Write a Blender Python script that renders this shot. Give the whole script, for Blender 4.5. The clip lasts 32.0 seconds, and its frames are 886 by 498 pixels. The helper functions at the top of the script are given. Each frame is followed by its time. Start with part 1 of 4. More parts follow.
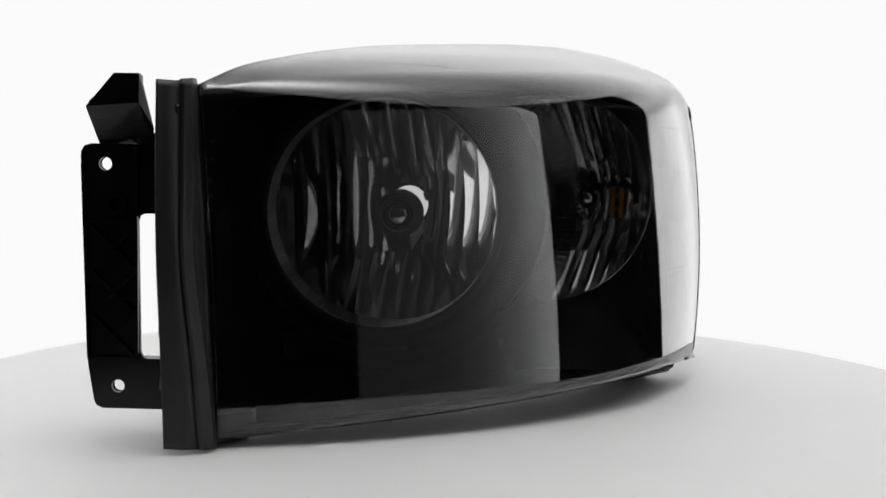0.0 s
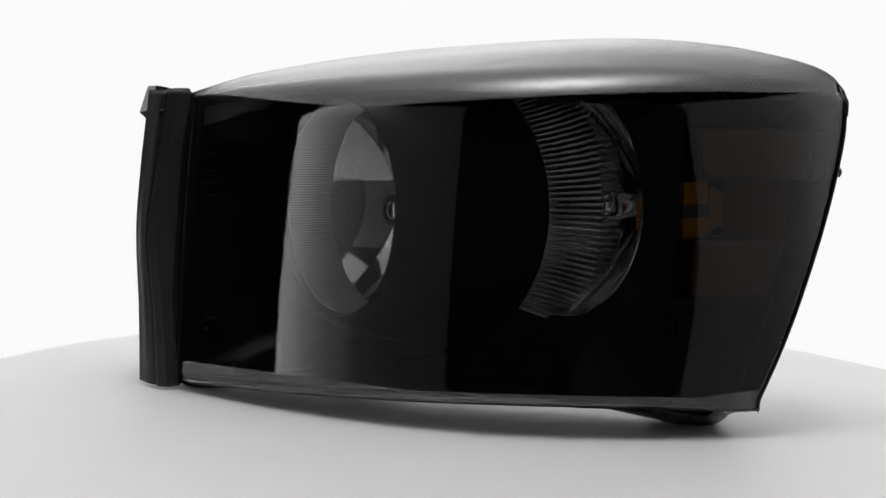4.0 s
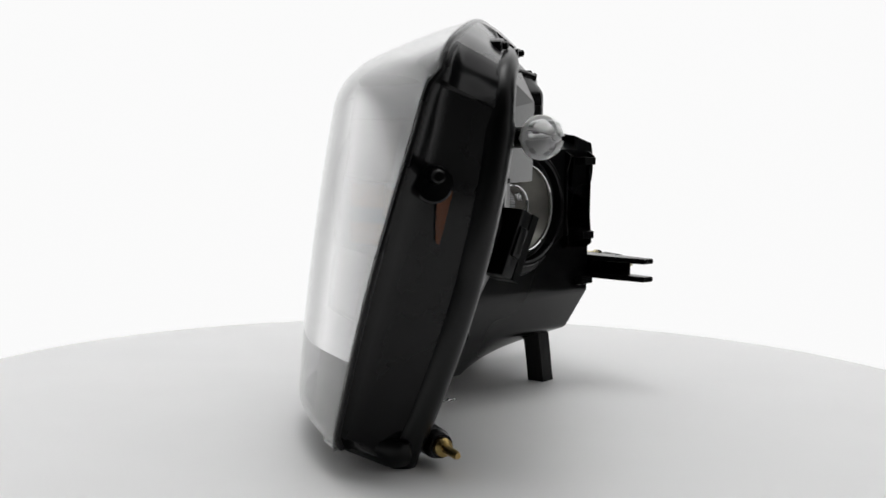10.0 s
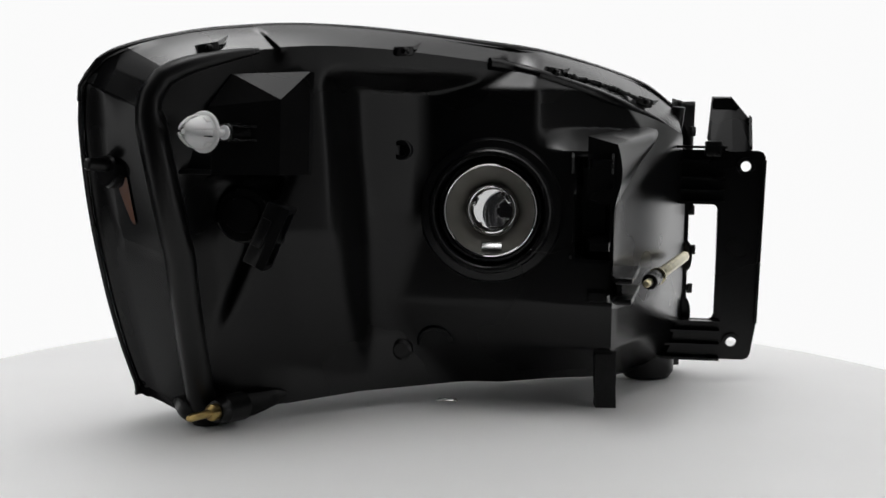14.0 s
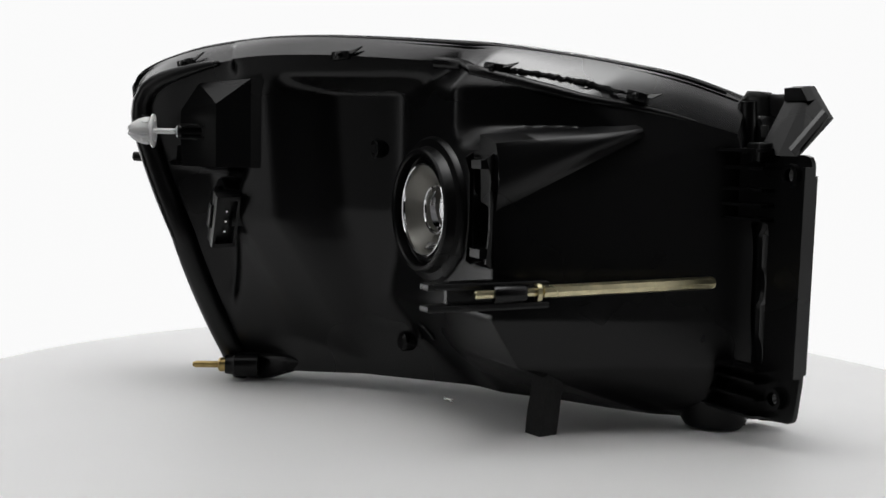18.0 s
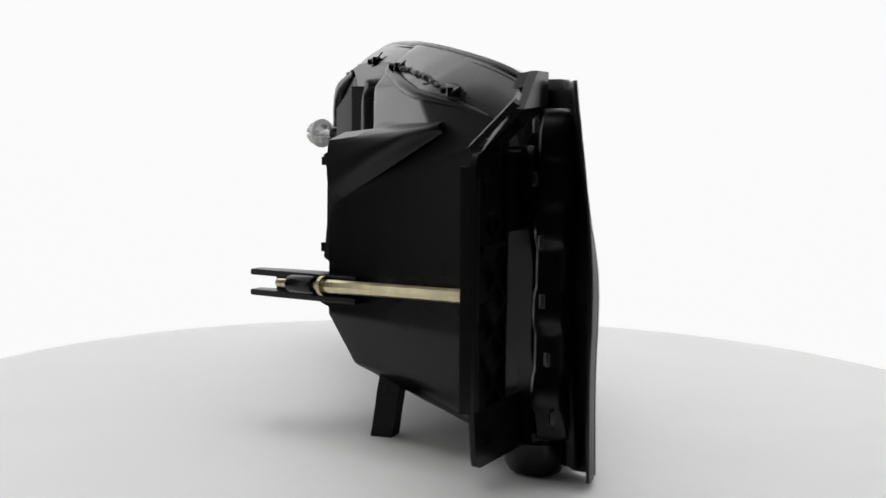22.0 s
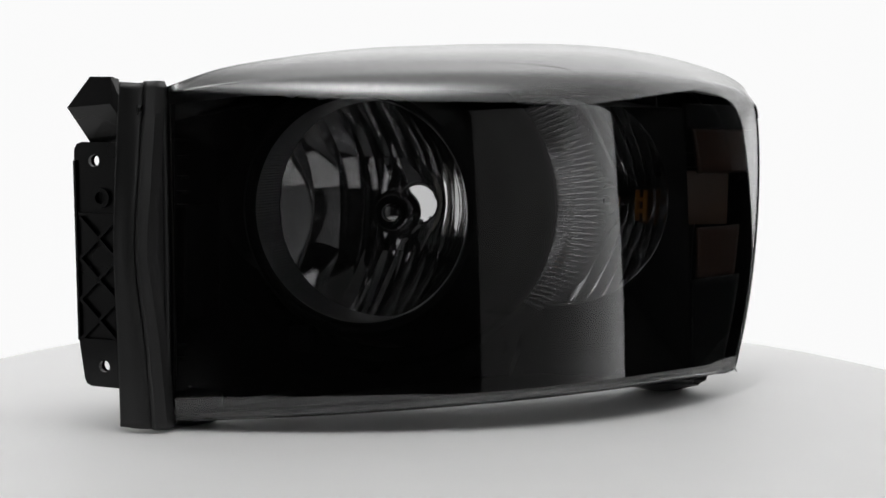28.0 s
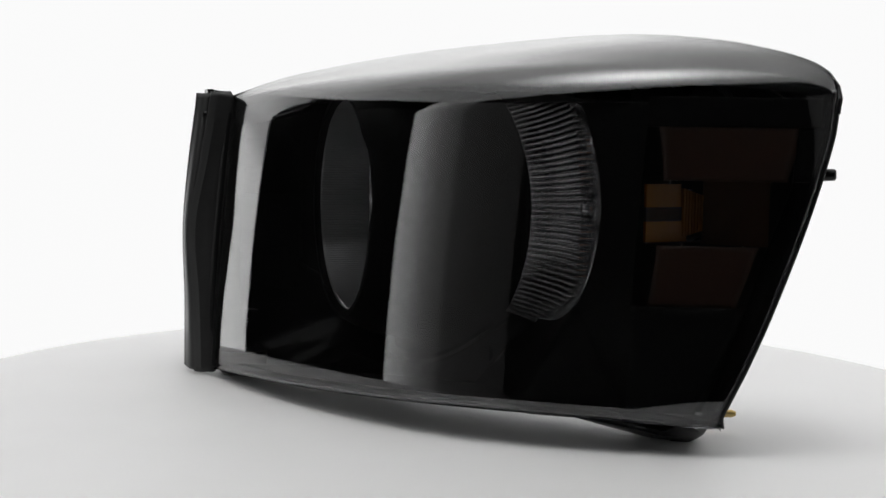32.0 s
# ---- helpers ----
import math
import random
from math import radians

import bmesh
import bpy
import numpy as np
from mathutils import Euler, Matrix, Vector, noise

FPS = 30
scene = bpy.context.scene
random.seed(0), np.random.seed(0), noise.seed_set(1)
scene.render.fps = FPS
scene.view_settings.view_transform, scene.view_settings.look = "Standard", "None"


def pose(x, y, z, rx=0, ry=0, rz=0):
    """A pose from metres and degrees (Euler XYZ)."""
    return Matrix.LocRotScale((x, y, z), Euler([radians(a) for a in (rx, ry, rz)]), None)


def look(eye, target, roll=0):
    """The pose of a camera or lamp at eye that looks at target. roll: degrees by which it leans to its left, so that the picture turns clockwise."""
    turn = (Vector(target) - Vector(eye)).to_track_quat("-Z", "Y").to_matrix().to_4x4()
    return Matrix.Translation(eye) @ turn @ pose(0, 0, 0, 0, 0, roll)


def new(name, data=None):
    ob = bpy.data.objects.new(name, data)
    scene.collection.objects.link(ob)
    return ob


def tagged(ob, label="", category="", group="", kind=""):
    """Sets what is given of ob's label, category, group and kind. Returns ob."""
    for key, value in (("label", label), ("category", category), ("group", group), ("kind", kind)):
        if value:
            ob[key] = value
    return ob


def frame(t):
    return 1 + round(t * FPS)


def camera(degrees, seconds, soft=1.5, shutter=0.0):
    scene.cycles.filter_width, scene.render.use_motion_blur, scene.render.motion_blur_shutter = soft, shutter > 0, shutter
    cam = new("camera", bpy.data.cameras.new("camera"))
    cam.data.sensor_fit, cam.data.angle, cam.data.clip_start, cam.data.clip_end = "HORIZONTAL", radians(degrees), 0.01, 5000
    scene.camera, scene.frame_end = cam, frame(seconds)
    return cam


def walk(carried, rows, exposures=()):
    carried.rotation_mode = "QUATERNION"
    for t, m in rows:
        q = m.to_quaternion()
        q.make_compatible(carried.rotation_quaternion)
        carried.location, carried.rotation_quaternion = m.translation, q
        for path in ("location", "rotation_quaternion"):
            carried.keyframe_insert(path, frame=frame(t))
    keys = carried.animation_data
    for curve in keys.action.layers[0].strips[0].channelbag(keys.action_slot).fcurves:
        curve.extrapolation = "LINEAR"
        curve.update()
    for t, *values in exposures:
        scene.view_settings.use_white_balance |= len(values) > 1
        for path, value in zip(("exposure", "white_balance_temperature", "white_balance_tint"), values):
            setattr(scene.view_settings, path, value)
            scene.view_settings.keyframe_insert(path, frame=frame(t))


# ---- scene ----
# ---- camera: it stands still before the turntable ----
cam = camera(39.1, 32.0, soft=1.5, shutter=0.5)
EYE = pose(0.0018, -1.0, 0.2165, 90 - 5.282, 0, 0.503) @ pose(0, 0, 0, 0, 0, 0.923)
walk(cam, [(0, EYE), (32, EYE)])
SPIN = 13.440  # degrees a second, clockwise from above

# ---- light ----
world = bpy.data.worlds.new("studio_dark")
scene.world = world
world.use_nodes = True
world.node_tree.nodes["Background"].inputs[0].default_value = (0.010, 0.010, 0.011, 1)
world.node_tree.nodes["Background"].inputs[1].default_value = 1.0
BACKDROP_GLOW = 2.1   # backlit sheet at table height
KEY_GLOW = 16.6       # hot middle of the overhead scrim
SCRIM_GLOW = 0.45     # its far edges
SIDE_GLOW = 2.0       # outer edge of the side softboxes


# ---- materials ----
def mat(name, color, rough=0.5, metal=0.0, noise_amt=0.15, noise_scale=60.0, bump=0.0, bump_scale=300.0, rough_var=0.1, spec=0.5):
    m = bpy.data.materials.new(name)
    m.use_nodes = True
    nt = m.node_tree
    p = nt.nodes["Principled BSDF"]
    p.inputs["Metallic"].default_value = metal
    p.inputs["Specular IOR Level"].default_value = spec
    co = nt.nodes.new("ShaderNodeTexCoord")
    n1 = nt.nodes.new("ShaderNodeTexNoise")
    n1.inputs["Scale"].default_value = noise_scale
    n1.inputs["Detail"].default_value = 5
    nt.links.new(co.outputs["Object"], n1.inputs["Vector"])
    n2 = nt.nodes.new("ShaderNodeTexNoise")
    n2.inputs["Scale"].default_value = noise_scale / 8
    n2.inputs["Detail"].default_value = 3
    nt.links.new(co.outputs["Object"], n2.inputs["Vector"])
    add = nt.nodes.new("ShaderNodeMath")
    add.operation = "MULTIPLY"
    nt.links.new(n1.outputs["Fac"], add.inputs[0])
    nt.links.new(n2.outputs["Fac"], add.inputs[1])
    mr = nt.nodes.new("ShaderNodeMapRange")
    mr.inputs["From Min"].default_value, mr.inputs["From Max"].default_value = 0.1, 0.4
    mr.inputs["To Min"].default_value, mr.inputs["To Max"].default_value = 1 - noise_amt, 1 + noise_amt
    nt.links.new(add.outputs[0], mr.inputs["Value"])
    mul = nt.nodes.new("ShaderNodeVectorMath")
    mul.operation = "SCALE"
    mul.inputs[0].default_value = color
    nt.links.new(mr.outputs[0], mul.inputs["Scale"])
    nt.links.new(mul.outputs[0], p.inputs["Base Color"])
    rr = nt.nodes.new("ShaderNodeMapRange")
    rr.inputs["From Min"].default_value, rr.inputs["From Max"].default_value = 0.3, 0.7
    rr.inputs["To Min"].default_value = max(0.0, rough * (1 - rough_var))
    rr.inputs["To Max"].default_value = min(1.0, rough * (1 + rough_var))
    nt.links.new(n2.outputs["Fac"], rr.inputs["Value"])
    nt.links.new(rr.outputs[0], p.inputs["Roughness"])
    if bump:
        n3 = nt.nodes.new("ShaderNodeTexNoise")
        n3.inputs["Scale"].default_value = bump_scale
        n3.inputs["Detail"].default_value = 4
        nt.links.new(co.outputs["Object"], n3.inputs["Vector"])
        b = nt.nodes.new("ShaderNodeBump")
        b.inputs["Strength"].default_value = bump
        b.inputs["Distance"].default_value = 0.0006
        nt.links.new(n3.outputs["Fac"], b.inputs["Height"])
        nt.links.new(b.outputs[0], p.inputs["Normal"])
    return m


def clear(name, color, rough=0.0, ior=1.5):
    m = bpy.data.materials.new(name)
    m.use_nodes = True
    p = m.node_tree.nodes["Principled BSDF"]
    p.inputs["Base Color"].default_value = (*color, 1)
    p.inputs["Roughness"].default_value = rough
    p.inputs["IOR"].default_value = ior
    p.inputs["Transmission Weight"].default_value = 1.0
    return m


def glow(name, color, axis, stops, span=1.0):
    """A diffuser whose glow runs along one object axis ("X", "Z") or from the middle outwards ("R"); stops are (place, strength)."""
    m = bpy.data.materials.new(name)
    m.use_nodes = True
    nt = m.node_tree
    p = nt.nodes["Principled BSDF"]
    p.inputs["Base Color"].default_value = (0.06, 0.06, 0.06, 1)
    p.inputs["Roughness"].default_value = 0.8
    p.inputs["Emission Color"].default_value = (*color, 1)
    co = nt.nodes.new("ShaderNodeTexCoord")
    if axis == "R":
        ln = nt.nodes.new("ShaderNodeVectorMath")
        ln.operation = "LENGTH"
        nt.links.new(co.outputs["Object"], ln.inputs[0])
        src = ln.outputs["Value"]
    else:
        sp = nt.nodes.new("ShaderNodeSeparateXYZ")
        nt.links.new(co.outputs["Object"], sp.inputs[0])
        src = sp.outputs[axis]
    lo, hi = stops[0][0], stops[-1][0]
    top = max(v for _, v in stops)
    mr = nt.nodes.new("ShaderNodeMapRange")
    mr.inputs["From Min"].default_value, mr.inputs["From Max"].default_value = lo, hi
    nt.links.new(src, mr.inputs["Value"])
    ramp = nt.nodes.new("ShaderNodeValToRGB")
    el = ramp.color_ramp.elements
    while len(el) > 1:
        el.remove(el[0])
    for i, (x, v) in enumerate(stops):
        e = el[0] if i == 0 else el.new((x - lo) / (hi - lo))
        e.position = (x - lo) / (hi - lo)
        e.color = (v / top, v / top, v / top, 1)
    nt.links.new(mr.outputs[0], ramp.inputs[0])
    mul = nt.nodes.new("ShaderNodeMath")
    mul.operation = "MULTIPLY"
    mul.inputs[1].default_value = top
    nt.links.new(ramp.outputs[0], mul.inputs[0])
    nt.links.new(mul.outputs[0], p.inputs["Emission Strength"])
    return m


M_TABLE = mat("white_laminate", (0.69, 0.688, 0.686), 0.55, noise_amt=0.02, noise_scale=9, bump=0.02, spec=0.45)
M_ROOM = mat("dark_paint", (0.018, 0.018, 0.019), 0.9, noise_amt=0.2, noise_scale=6)
M_STEEL = mat("black_frame", (0.02, 0.02, 0.02), 0.5)
M_BLACK = mat("black_plastic", (0.0028, 0.0028, 0.0030), 0.30, noise_amt=0.3, noise_scale=40, bump=0.08, bump_scale=500, rough_var=0.25, spec=0.29)
M_GLOSS = mat("satin_black_plastic", (0.014, 0.014, 0.0148), 0.25, noise_amt=0.2, noise_scale=40, rough_var=0.3, spec=1.0)
M_BEZEL = mat("black_bezel", (0.005, 0.005, 0.005), 0.45, noise_amt=0.2, noise_scale=40, spec=0.12)
M_RUBBER = mat("black_rubber", (0.009, 0.009, 0.0093), 0.46, noise_amt=0.3, noise_scale=50, bump=0.2, bump_scale=350, spec=0.5)
M_CHROME = mat("chrome", (0.72, 0.72, 0.73), 0.06, 1.0, noise_amt=0.03)
M_REFLECTOR = mat("reflector_chrome", (0.54, 0.54, 0.545), 0.06, 1.0, noise_amt=0.03)
M_SILVER = mat("vacuum_silver", (0.62, 0.62, 0.62), 0.22, 1.0, noise_amt=0.06)
M_DARKCHROME = mat("dark_chrome", (0.30, 0.30, 0.31), 0.15, 1.0, noise_amt=0.05)
M_ZINC = mat("yellow_zinc", (0.62, 0.56, 0.36), 0.28, 1.0, noise_amt=0.25, noise_scale=80)
M_BRASS = mat("brass", (0.55, 0.40, 0.16), 0.32, 1.0, noise_amt=0.2, noise_scale=120)
M_NYLON = mat("white_nylon", (0.92, 0.92, 0.92), 0.4, noise_amt=0.05)
_nt = M_NYLON.node_tree
_tr = _nt.nodes.new("ShaderNodeBsdfTranslucent")
_tr.inputs["Color"].default_value = (0.85, 0.85, 0.85, 1)
_mx = _nt.nodes.new("ShaderNodeMixShader")
_mx.inputs[0].default_value = 0.35
_nt.links.new(_nt.nodes["Principled BSDF"].outputs[0], _mx.inputs[1])
_nt.links.new(_tr.outputs[0], _mx.inputs[2])
_nt.links.new(_mx.outputs[0], _nt.nodes["Material Output"].inputs["Surface"])
M_FOAM = mat("black_foam", (0.010, 0.010, 0.010), 0.95, noise_amt=0.4, noise_scale=300, bump=0.8, bump_scale=700)
# brightest amber tone: light from behind and a reflection are put into its colour
M_AMBERLIT = mat("lit_amber", (0.34, 0.130, 0.012), 0.25, noise_amt=0.15)
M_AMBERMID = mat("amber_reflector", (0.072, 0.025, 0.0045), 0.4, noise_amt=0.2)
# dark marker parts; also paints the bulb's shadow in the marker window
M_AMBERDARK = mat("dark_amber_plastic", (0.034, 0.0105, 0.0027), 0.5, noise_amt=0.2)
M_AMBERGLOSS = mat("amber_see_through", (0.11, 0.029, 0.005), 0.25, noise_amt=0.1, spec=0.3)
M_FUNNEL = mat("frosted_grey", (0.24, 0.232, 0.21), 0.40, 0.35, noise_amt=0.12, noise_scale=90)
M_SHIELD = mat("shield_grey", (0.30, 0.30, 0.305), 0.10, 0.95, noise_amt=0.08)
M_SHROUD = mat("satin_grey_metalised", (0.56, 0.56, 0.565), 0.32, 1.0, noise_amt=0.1)
M_RIBS = mat("satin_chrome", (0.48, 0.48, 0.485), 0.11, 1.0, noise_amt=0.08)
M_FLANGE = mat("smooth_black_plastic", (0.007, 0.007, 0.0075), 0.20, noise_amt=0.25, noise_scale=30, rough_var=0.3, spec=0.22)
M_TRIMCLIP = mat("dark_grey_clip", (0.016, 0.016, 0.016), 0.4, noise_amt=0.3)
M_LENS = clear("smoked_polycarbonate", (0.56, 0.56, 0.563), 0.0, 1.55)
M_CLEAR = clear("clear_plastic", (0.93, 0.93, 0.93), 0.08, 1.45)


# ---- mesh helpers ----
def link_mesh(name, bm, material, parent=None, label="", smooth=True):
    me = bpy.data.meshes.new(name)
    bmesh.ops.recalc_face_normals(bm, faces=bm.faces)
    bm.to_mesh(me)
    bm.free()
    me.materials.append(material)
    if smooth:
        me.shade_smooth()
        me.set_sharp_from_angle(angle=radians(35))
    ob = new(name, me)
    if parent is not None:
        ob.parent = parent
    if label:
        ob["label"] = label
    return ob


def part(name, bm, material, parent, label="", smooth=True):
    return link_mesh(name, bm, material, parent, label, smooth)


def grid_mesh(rows, bm=None, close_u=False):
    """Faces over a list of rows of points."""
    bm = bm or bmesh.new()
    vs = [[bm.verts.new(p) for p in row] for row in rows]
    n = len(rows[0])
    for a, b in zip(vs, vs[1:]):
        for i in range(n if close_u else n - 1):
            j = (i + 1) % n
            bm.faces.new((a[i], a[j], b[j], b[i]))
    return bm


def box(bm, lo, hi, m=None, bevel=0.0):
    m = m or Matrix()
    v = [bm.verts.new(m @ Vector((x, y, z))) for z in (lo[2], hi[2]) for x, y in ((lo[0], lo[1]), (hi[0], lo[1]), (hi[0], hi[1]), (lo[0], hi[1]))]
    fs = [bm.faces.new([v[i] for i in f]) for f in ((3, 2, 1, 0), (4, 5, 6, 7), (0, 1, 5, 4), (1, 2, 6, 5), (2, 3, 7, 6), (3, 0, 4, 7))]
    if bevel:
        es = list({e for f in fs for e in f.edges})
        bmesh.ops.bevel(bm, geom=es, offset=bevel, segments=2, affect="EDGES", profile=0.5)
    return bm


def lathe(bm, prof, m=None, n=40, cap0=True, cap1=True):
    """Turns a profile of (radius, height) round the z axis of m."""
    m = m or Matrix()
    rings = []
    for r, h in prof:
        rings.append([bm.verts.new(m @ Vector((r * math.cos(2 * math.pi * i / n), r * math.sin(2 * math.pi * i / n), h))) for i in range(n)])
    for a, b in zip(rings, rings[1:]):
        for i in range(n):
            bm.faces.new((a[i], a[(i + 1) % n], b[(i + 1) % n], b[i]))
    if cap0:
        bm.faces.new(rings[0][::-1])
    if cap1:
        bm.faces.new(rings[-1])
    return bm


def along(a, b):
    """A frame at a whose z axis points to b."""
    d = Vector(b) - Vector(a)
    return Matrix.Translation(a) @ d.to_track_quat("Z", "Y").to_matrix().to_4x4()


def plate(bm, pts, m, thick, bevel=0.0):
    """An outline in the xy plane of m, given thickness along its z."""
    a = [bm.verts.new(m @ Vector((x, y, 0))) for x, y in pts]
    b = [bm.verts.new(m @ Vector((x, y, thick))) for x, y in pts]
    n = len(pts)
    fs = [bm.faces.new(a[::-1]), bm.faces.new(b)]
    fs += [bm.faces.new((a[i], a[(i + 1) % n], b[(i + 1) % n], b[i])) for i in range(n)]
    if bevel:
        es = list(fs[0].edges) + list(fs[1].edges)
        bmesh.ops.bevel(bm, geom=es, offset=bevel, segments=2, affect="EDGES", profile=0.5)
    return bm


def interp(x, xs, ys):
    return float(np.interp(x, xs, ys))


def curve(x, xs, ys):
    """Smooth line through the given places."""
    i = min(max(int(np.searchsorted(xs, x)) - 1, 0), len(xs) - 2)
    slope = lambda j: (ys[min(j + 1, len(xs) - 1)] - ys[max(j - 1, 0)]) / (xs[min(j + 1, len(xs) - 1)] - xs[max(j - 1, 0)])
    h = xs[i + 1] - xs[i]
    t = (x - xs[i]) / h
    a, b = slope(i) * h, slope(i + 1) * h
    return ys[i] * (2 * t ** 3 - 3 * t * t + 1) + a * (t ** 3 - 2 * t * t + t) + ys[i + 1] * (3 * t * t - 2 * t ** 3) + b * (t ** 3 - t * t)


# ---- studio: dark room, glowing backdrop, light panels, turntable ----
FLOOR_Z = -0.80


def room():
    t = 0.1
    x, y0, y1, top = 7.0, -4.5, 3.2, 3.4
    for name, lo, hi in (
        ("floor", (-x, y0, FLOOR_Z - t), (x, y1, FLOOR_Z)),
        ("ceiling", (-x, y0, top), (x, y1, top + t)),
        ("wall_back", (-x, y1, FLOOR_Z - t), (x, y1 + t, top + t)),
        ("wall_front", (-x, y0 - t, FLOOR_Z - t), (x, y0, top + t)),
        ("wall_left", (-x - t, y0 - t, FLOOR_Z - t), (-x, y1 + t, top + t)),
        ("wall_right", (x, y0 - t, FLOOR_Z - t), (x + t, y1 + t, top + t)),
    ):
        tagged(link_mesh(name, box(bmesh.new(), lo, hi), M_ROOM, smooth=False), "plain dark matt studio " + name.split("_")[0], name.split("_")[0], kind="structure")


def backdrop():
    g = BACKDROP_GLOW
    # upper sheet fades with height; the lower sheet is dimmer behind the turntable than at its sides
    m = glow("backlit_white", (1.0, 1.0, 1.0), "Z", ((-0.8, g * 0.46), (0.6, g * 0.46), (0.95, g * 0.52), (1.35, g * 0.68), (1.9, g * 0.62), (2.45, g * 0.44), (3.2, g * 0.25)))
    nt = m.node_tree
    upper = nt.nodes["Principled BSDF"].inputs["Emission Strength"].links[0].from_socket
    sep = next(q for q in nt.nodes if q.type == "SEPXYZ")
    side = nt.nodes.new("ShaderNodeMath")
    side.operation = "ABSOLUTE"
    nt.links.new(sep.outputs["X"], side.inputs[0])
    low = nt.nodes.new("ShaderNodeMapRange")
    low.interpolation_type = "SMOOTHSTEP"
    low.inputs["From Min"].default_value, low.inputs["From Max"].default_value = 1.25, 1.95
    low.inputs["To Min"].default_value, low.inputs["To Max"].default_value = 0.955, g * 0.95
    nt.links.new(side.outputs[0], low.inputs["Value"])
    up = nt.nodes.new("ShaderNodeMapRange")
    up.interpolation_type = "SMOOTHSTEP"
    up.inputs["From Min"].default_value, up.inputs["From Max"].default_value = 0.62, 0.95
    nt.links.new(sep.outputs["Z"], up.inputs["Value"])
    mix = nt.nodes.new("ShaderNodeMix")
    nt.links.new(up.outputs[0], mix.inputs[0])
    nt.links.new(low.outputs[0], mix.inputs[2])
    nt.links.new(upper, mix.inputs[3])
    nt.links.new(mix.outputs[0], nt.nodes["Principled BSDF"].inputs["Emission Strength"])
    nt.nodes["Principled BSDF"].inputs["Base Color"].default_value = (0.02, 0.02, 0.02, 1)
    nt.nodes["Principled BSDF"].inputs["Specular IOR Level"].default_value = 0.0
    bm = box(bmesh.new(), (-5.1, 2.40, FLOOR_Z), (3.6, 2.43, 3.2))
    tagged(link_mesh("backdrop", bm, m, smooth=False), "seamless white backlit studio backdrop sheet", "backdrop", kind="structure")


def softbox(name, label, centre, target, w, y0, y1, material):
    root = tagged(new(name), label, "softbox")
    root.matrix_world = look(centre, target)
    bm = box(bmesh.new(), (-w / 2, y0, -0.004), (w / 2, y1, 0.0))
    part("diffuser", bm, material, root, "white glowing diffuser cloth", smooth=False)
    bm = bmesh.new()
    e = 0.012
    for lo, hi in (((-w / 2 - e, y0 - e, -0.002), (-w / 2 - 0.001, y1 + e, 0.09)), ((w / 2 + 0.001, y0 - e, -0.002), (w / 2 + e, y1 + e, 0.09)),
                   ((-w / 2, y0 - e, -0.002), (w / 2, y0 - 0.001, 0.09)), ((-w / 2, y1 + 0.001, -0.002), (w / 2, y1 + e, 0.09)),
                   ((-w / 2, y0, 0.02), (w / 2, y1, 0.09))):
        box(bm, lo, hi)
    part("shell", bm, M_STEEL, root, "black cloth shell", smooth=False)
    return root


def turntable():
    root = tagged(new("turntable"), "round white laminate turntable on a dark pedestal", "turntable")
    R = 0.45
    bm = lathe(bmesh.new(), [(R - 0.003, -0.018), (R, -0.015), (R, -0.003), (R - 0.003, 0.0), (R * 0.66, 0.0), (R * 0.33, 0.0), (0.01, 0.0)], n=160)
    part("tabletop", bm, M_TABLE, root, "smooth white round top")
    bm = lathe(bmesh.new(), [(0.20, FLOOR_Z), (0.20, FLOOR_Z + 0.03), (0.05, FLOOR_Z + 0.05), (0.05, -0.06), (0.16, -0.04), (0.16, -0.018)], n=48)
    part("pedestal", bm, M_STEEL, root, "dark steel pedestal")
    return root


room()
backdrop()
k = KEY_GLOW
TOP = softbox("overhead_softbox", "wide overhead scrim with a hot middle, hung from the ceiling", (0.0, -0.20, 1.9), (0, -0.2, 0), 4.6, -0.95, 2.57,
              glow("scrim_cloth", (1.0, 1.0, 1.0), "R", ((0.0, k * 0.5), (0.2, k * 0.43), (0.4, k * 0.22), (0.7, k * 0.085), (0.8, k * 0.068), (1.3, SCRIM_GLOW * 1.7), (1.7, SCRIM_GLOW * 1.9), (2.2, SCRIM_GLOW * 2.4), (2.6, SCRIM_GLOW * 2.7))))
for x in (-2.0, 2.0):
    for y in (-0.8, 2.3):
        part("hanger", lathe(bmesh.new(), [(0.01, 0.09), (0.01, 1.5)], Matrix.Translation((x, y, 0)), 12), M_STEEL, TOP, "thin steel hanger rod")
k = SIDE_GLOW
softbox("side_softbox", "tall studio softbox standing beside the turntable", (1.303, -1.101, 0.25), (0.443, -0.606, 0.25), 1.36, -1.04, 1.04,
        glow("right_diffuser", (1.0, 1.0, 1.0), "X", ((-0.68, k * 0.038), (-0.13, k * 0.055), (0.14, k * 0.115), (0.42, k * 0.36), (0.68, k * 0.90))))
softbox("side_softbox", "tall studio softbox standing beside the turntable", (-1.27, -0.96, 0.25), (-0.376, -0.513, 0.25), 1.12, -1.04, 1.04,
        glow("left_diffuser", (1.0, 1.0, 1.0), "X", ((-0.56, k), (-0.47, k * 0.72), (-0.36, k * 0.40), (-0.24, k * 0.22), (-0.12, k * 0.14), (-0.06, k * 0.060), (0.20, k * 0.032), (0.56, k * 0.018))))
TABLE = turntable()



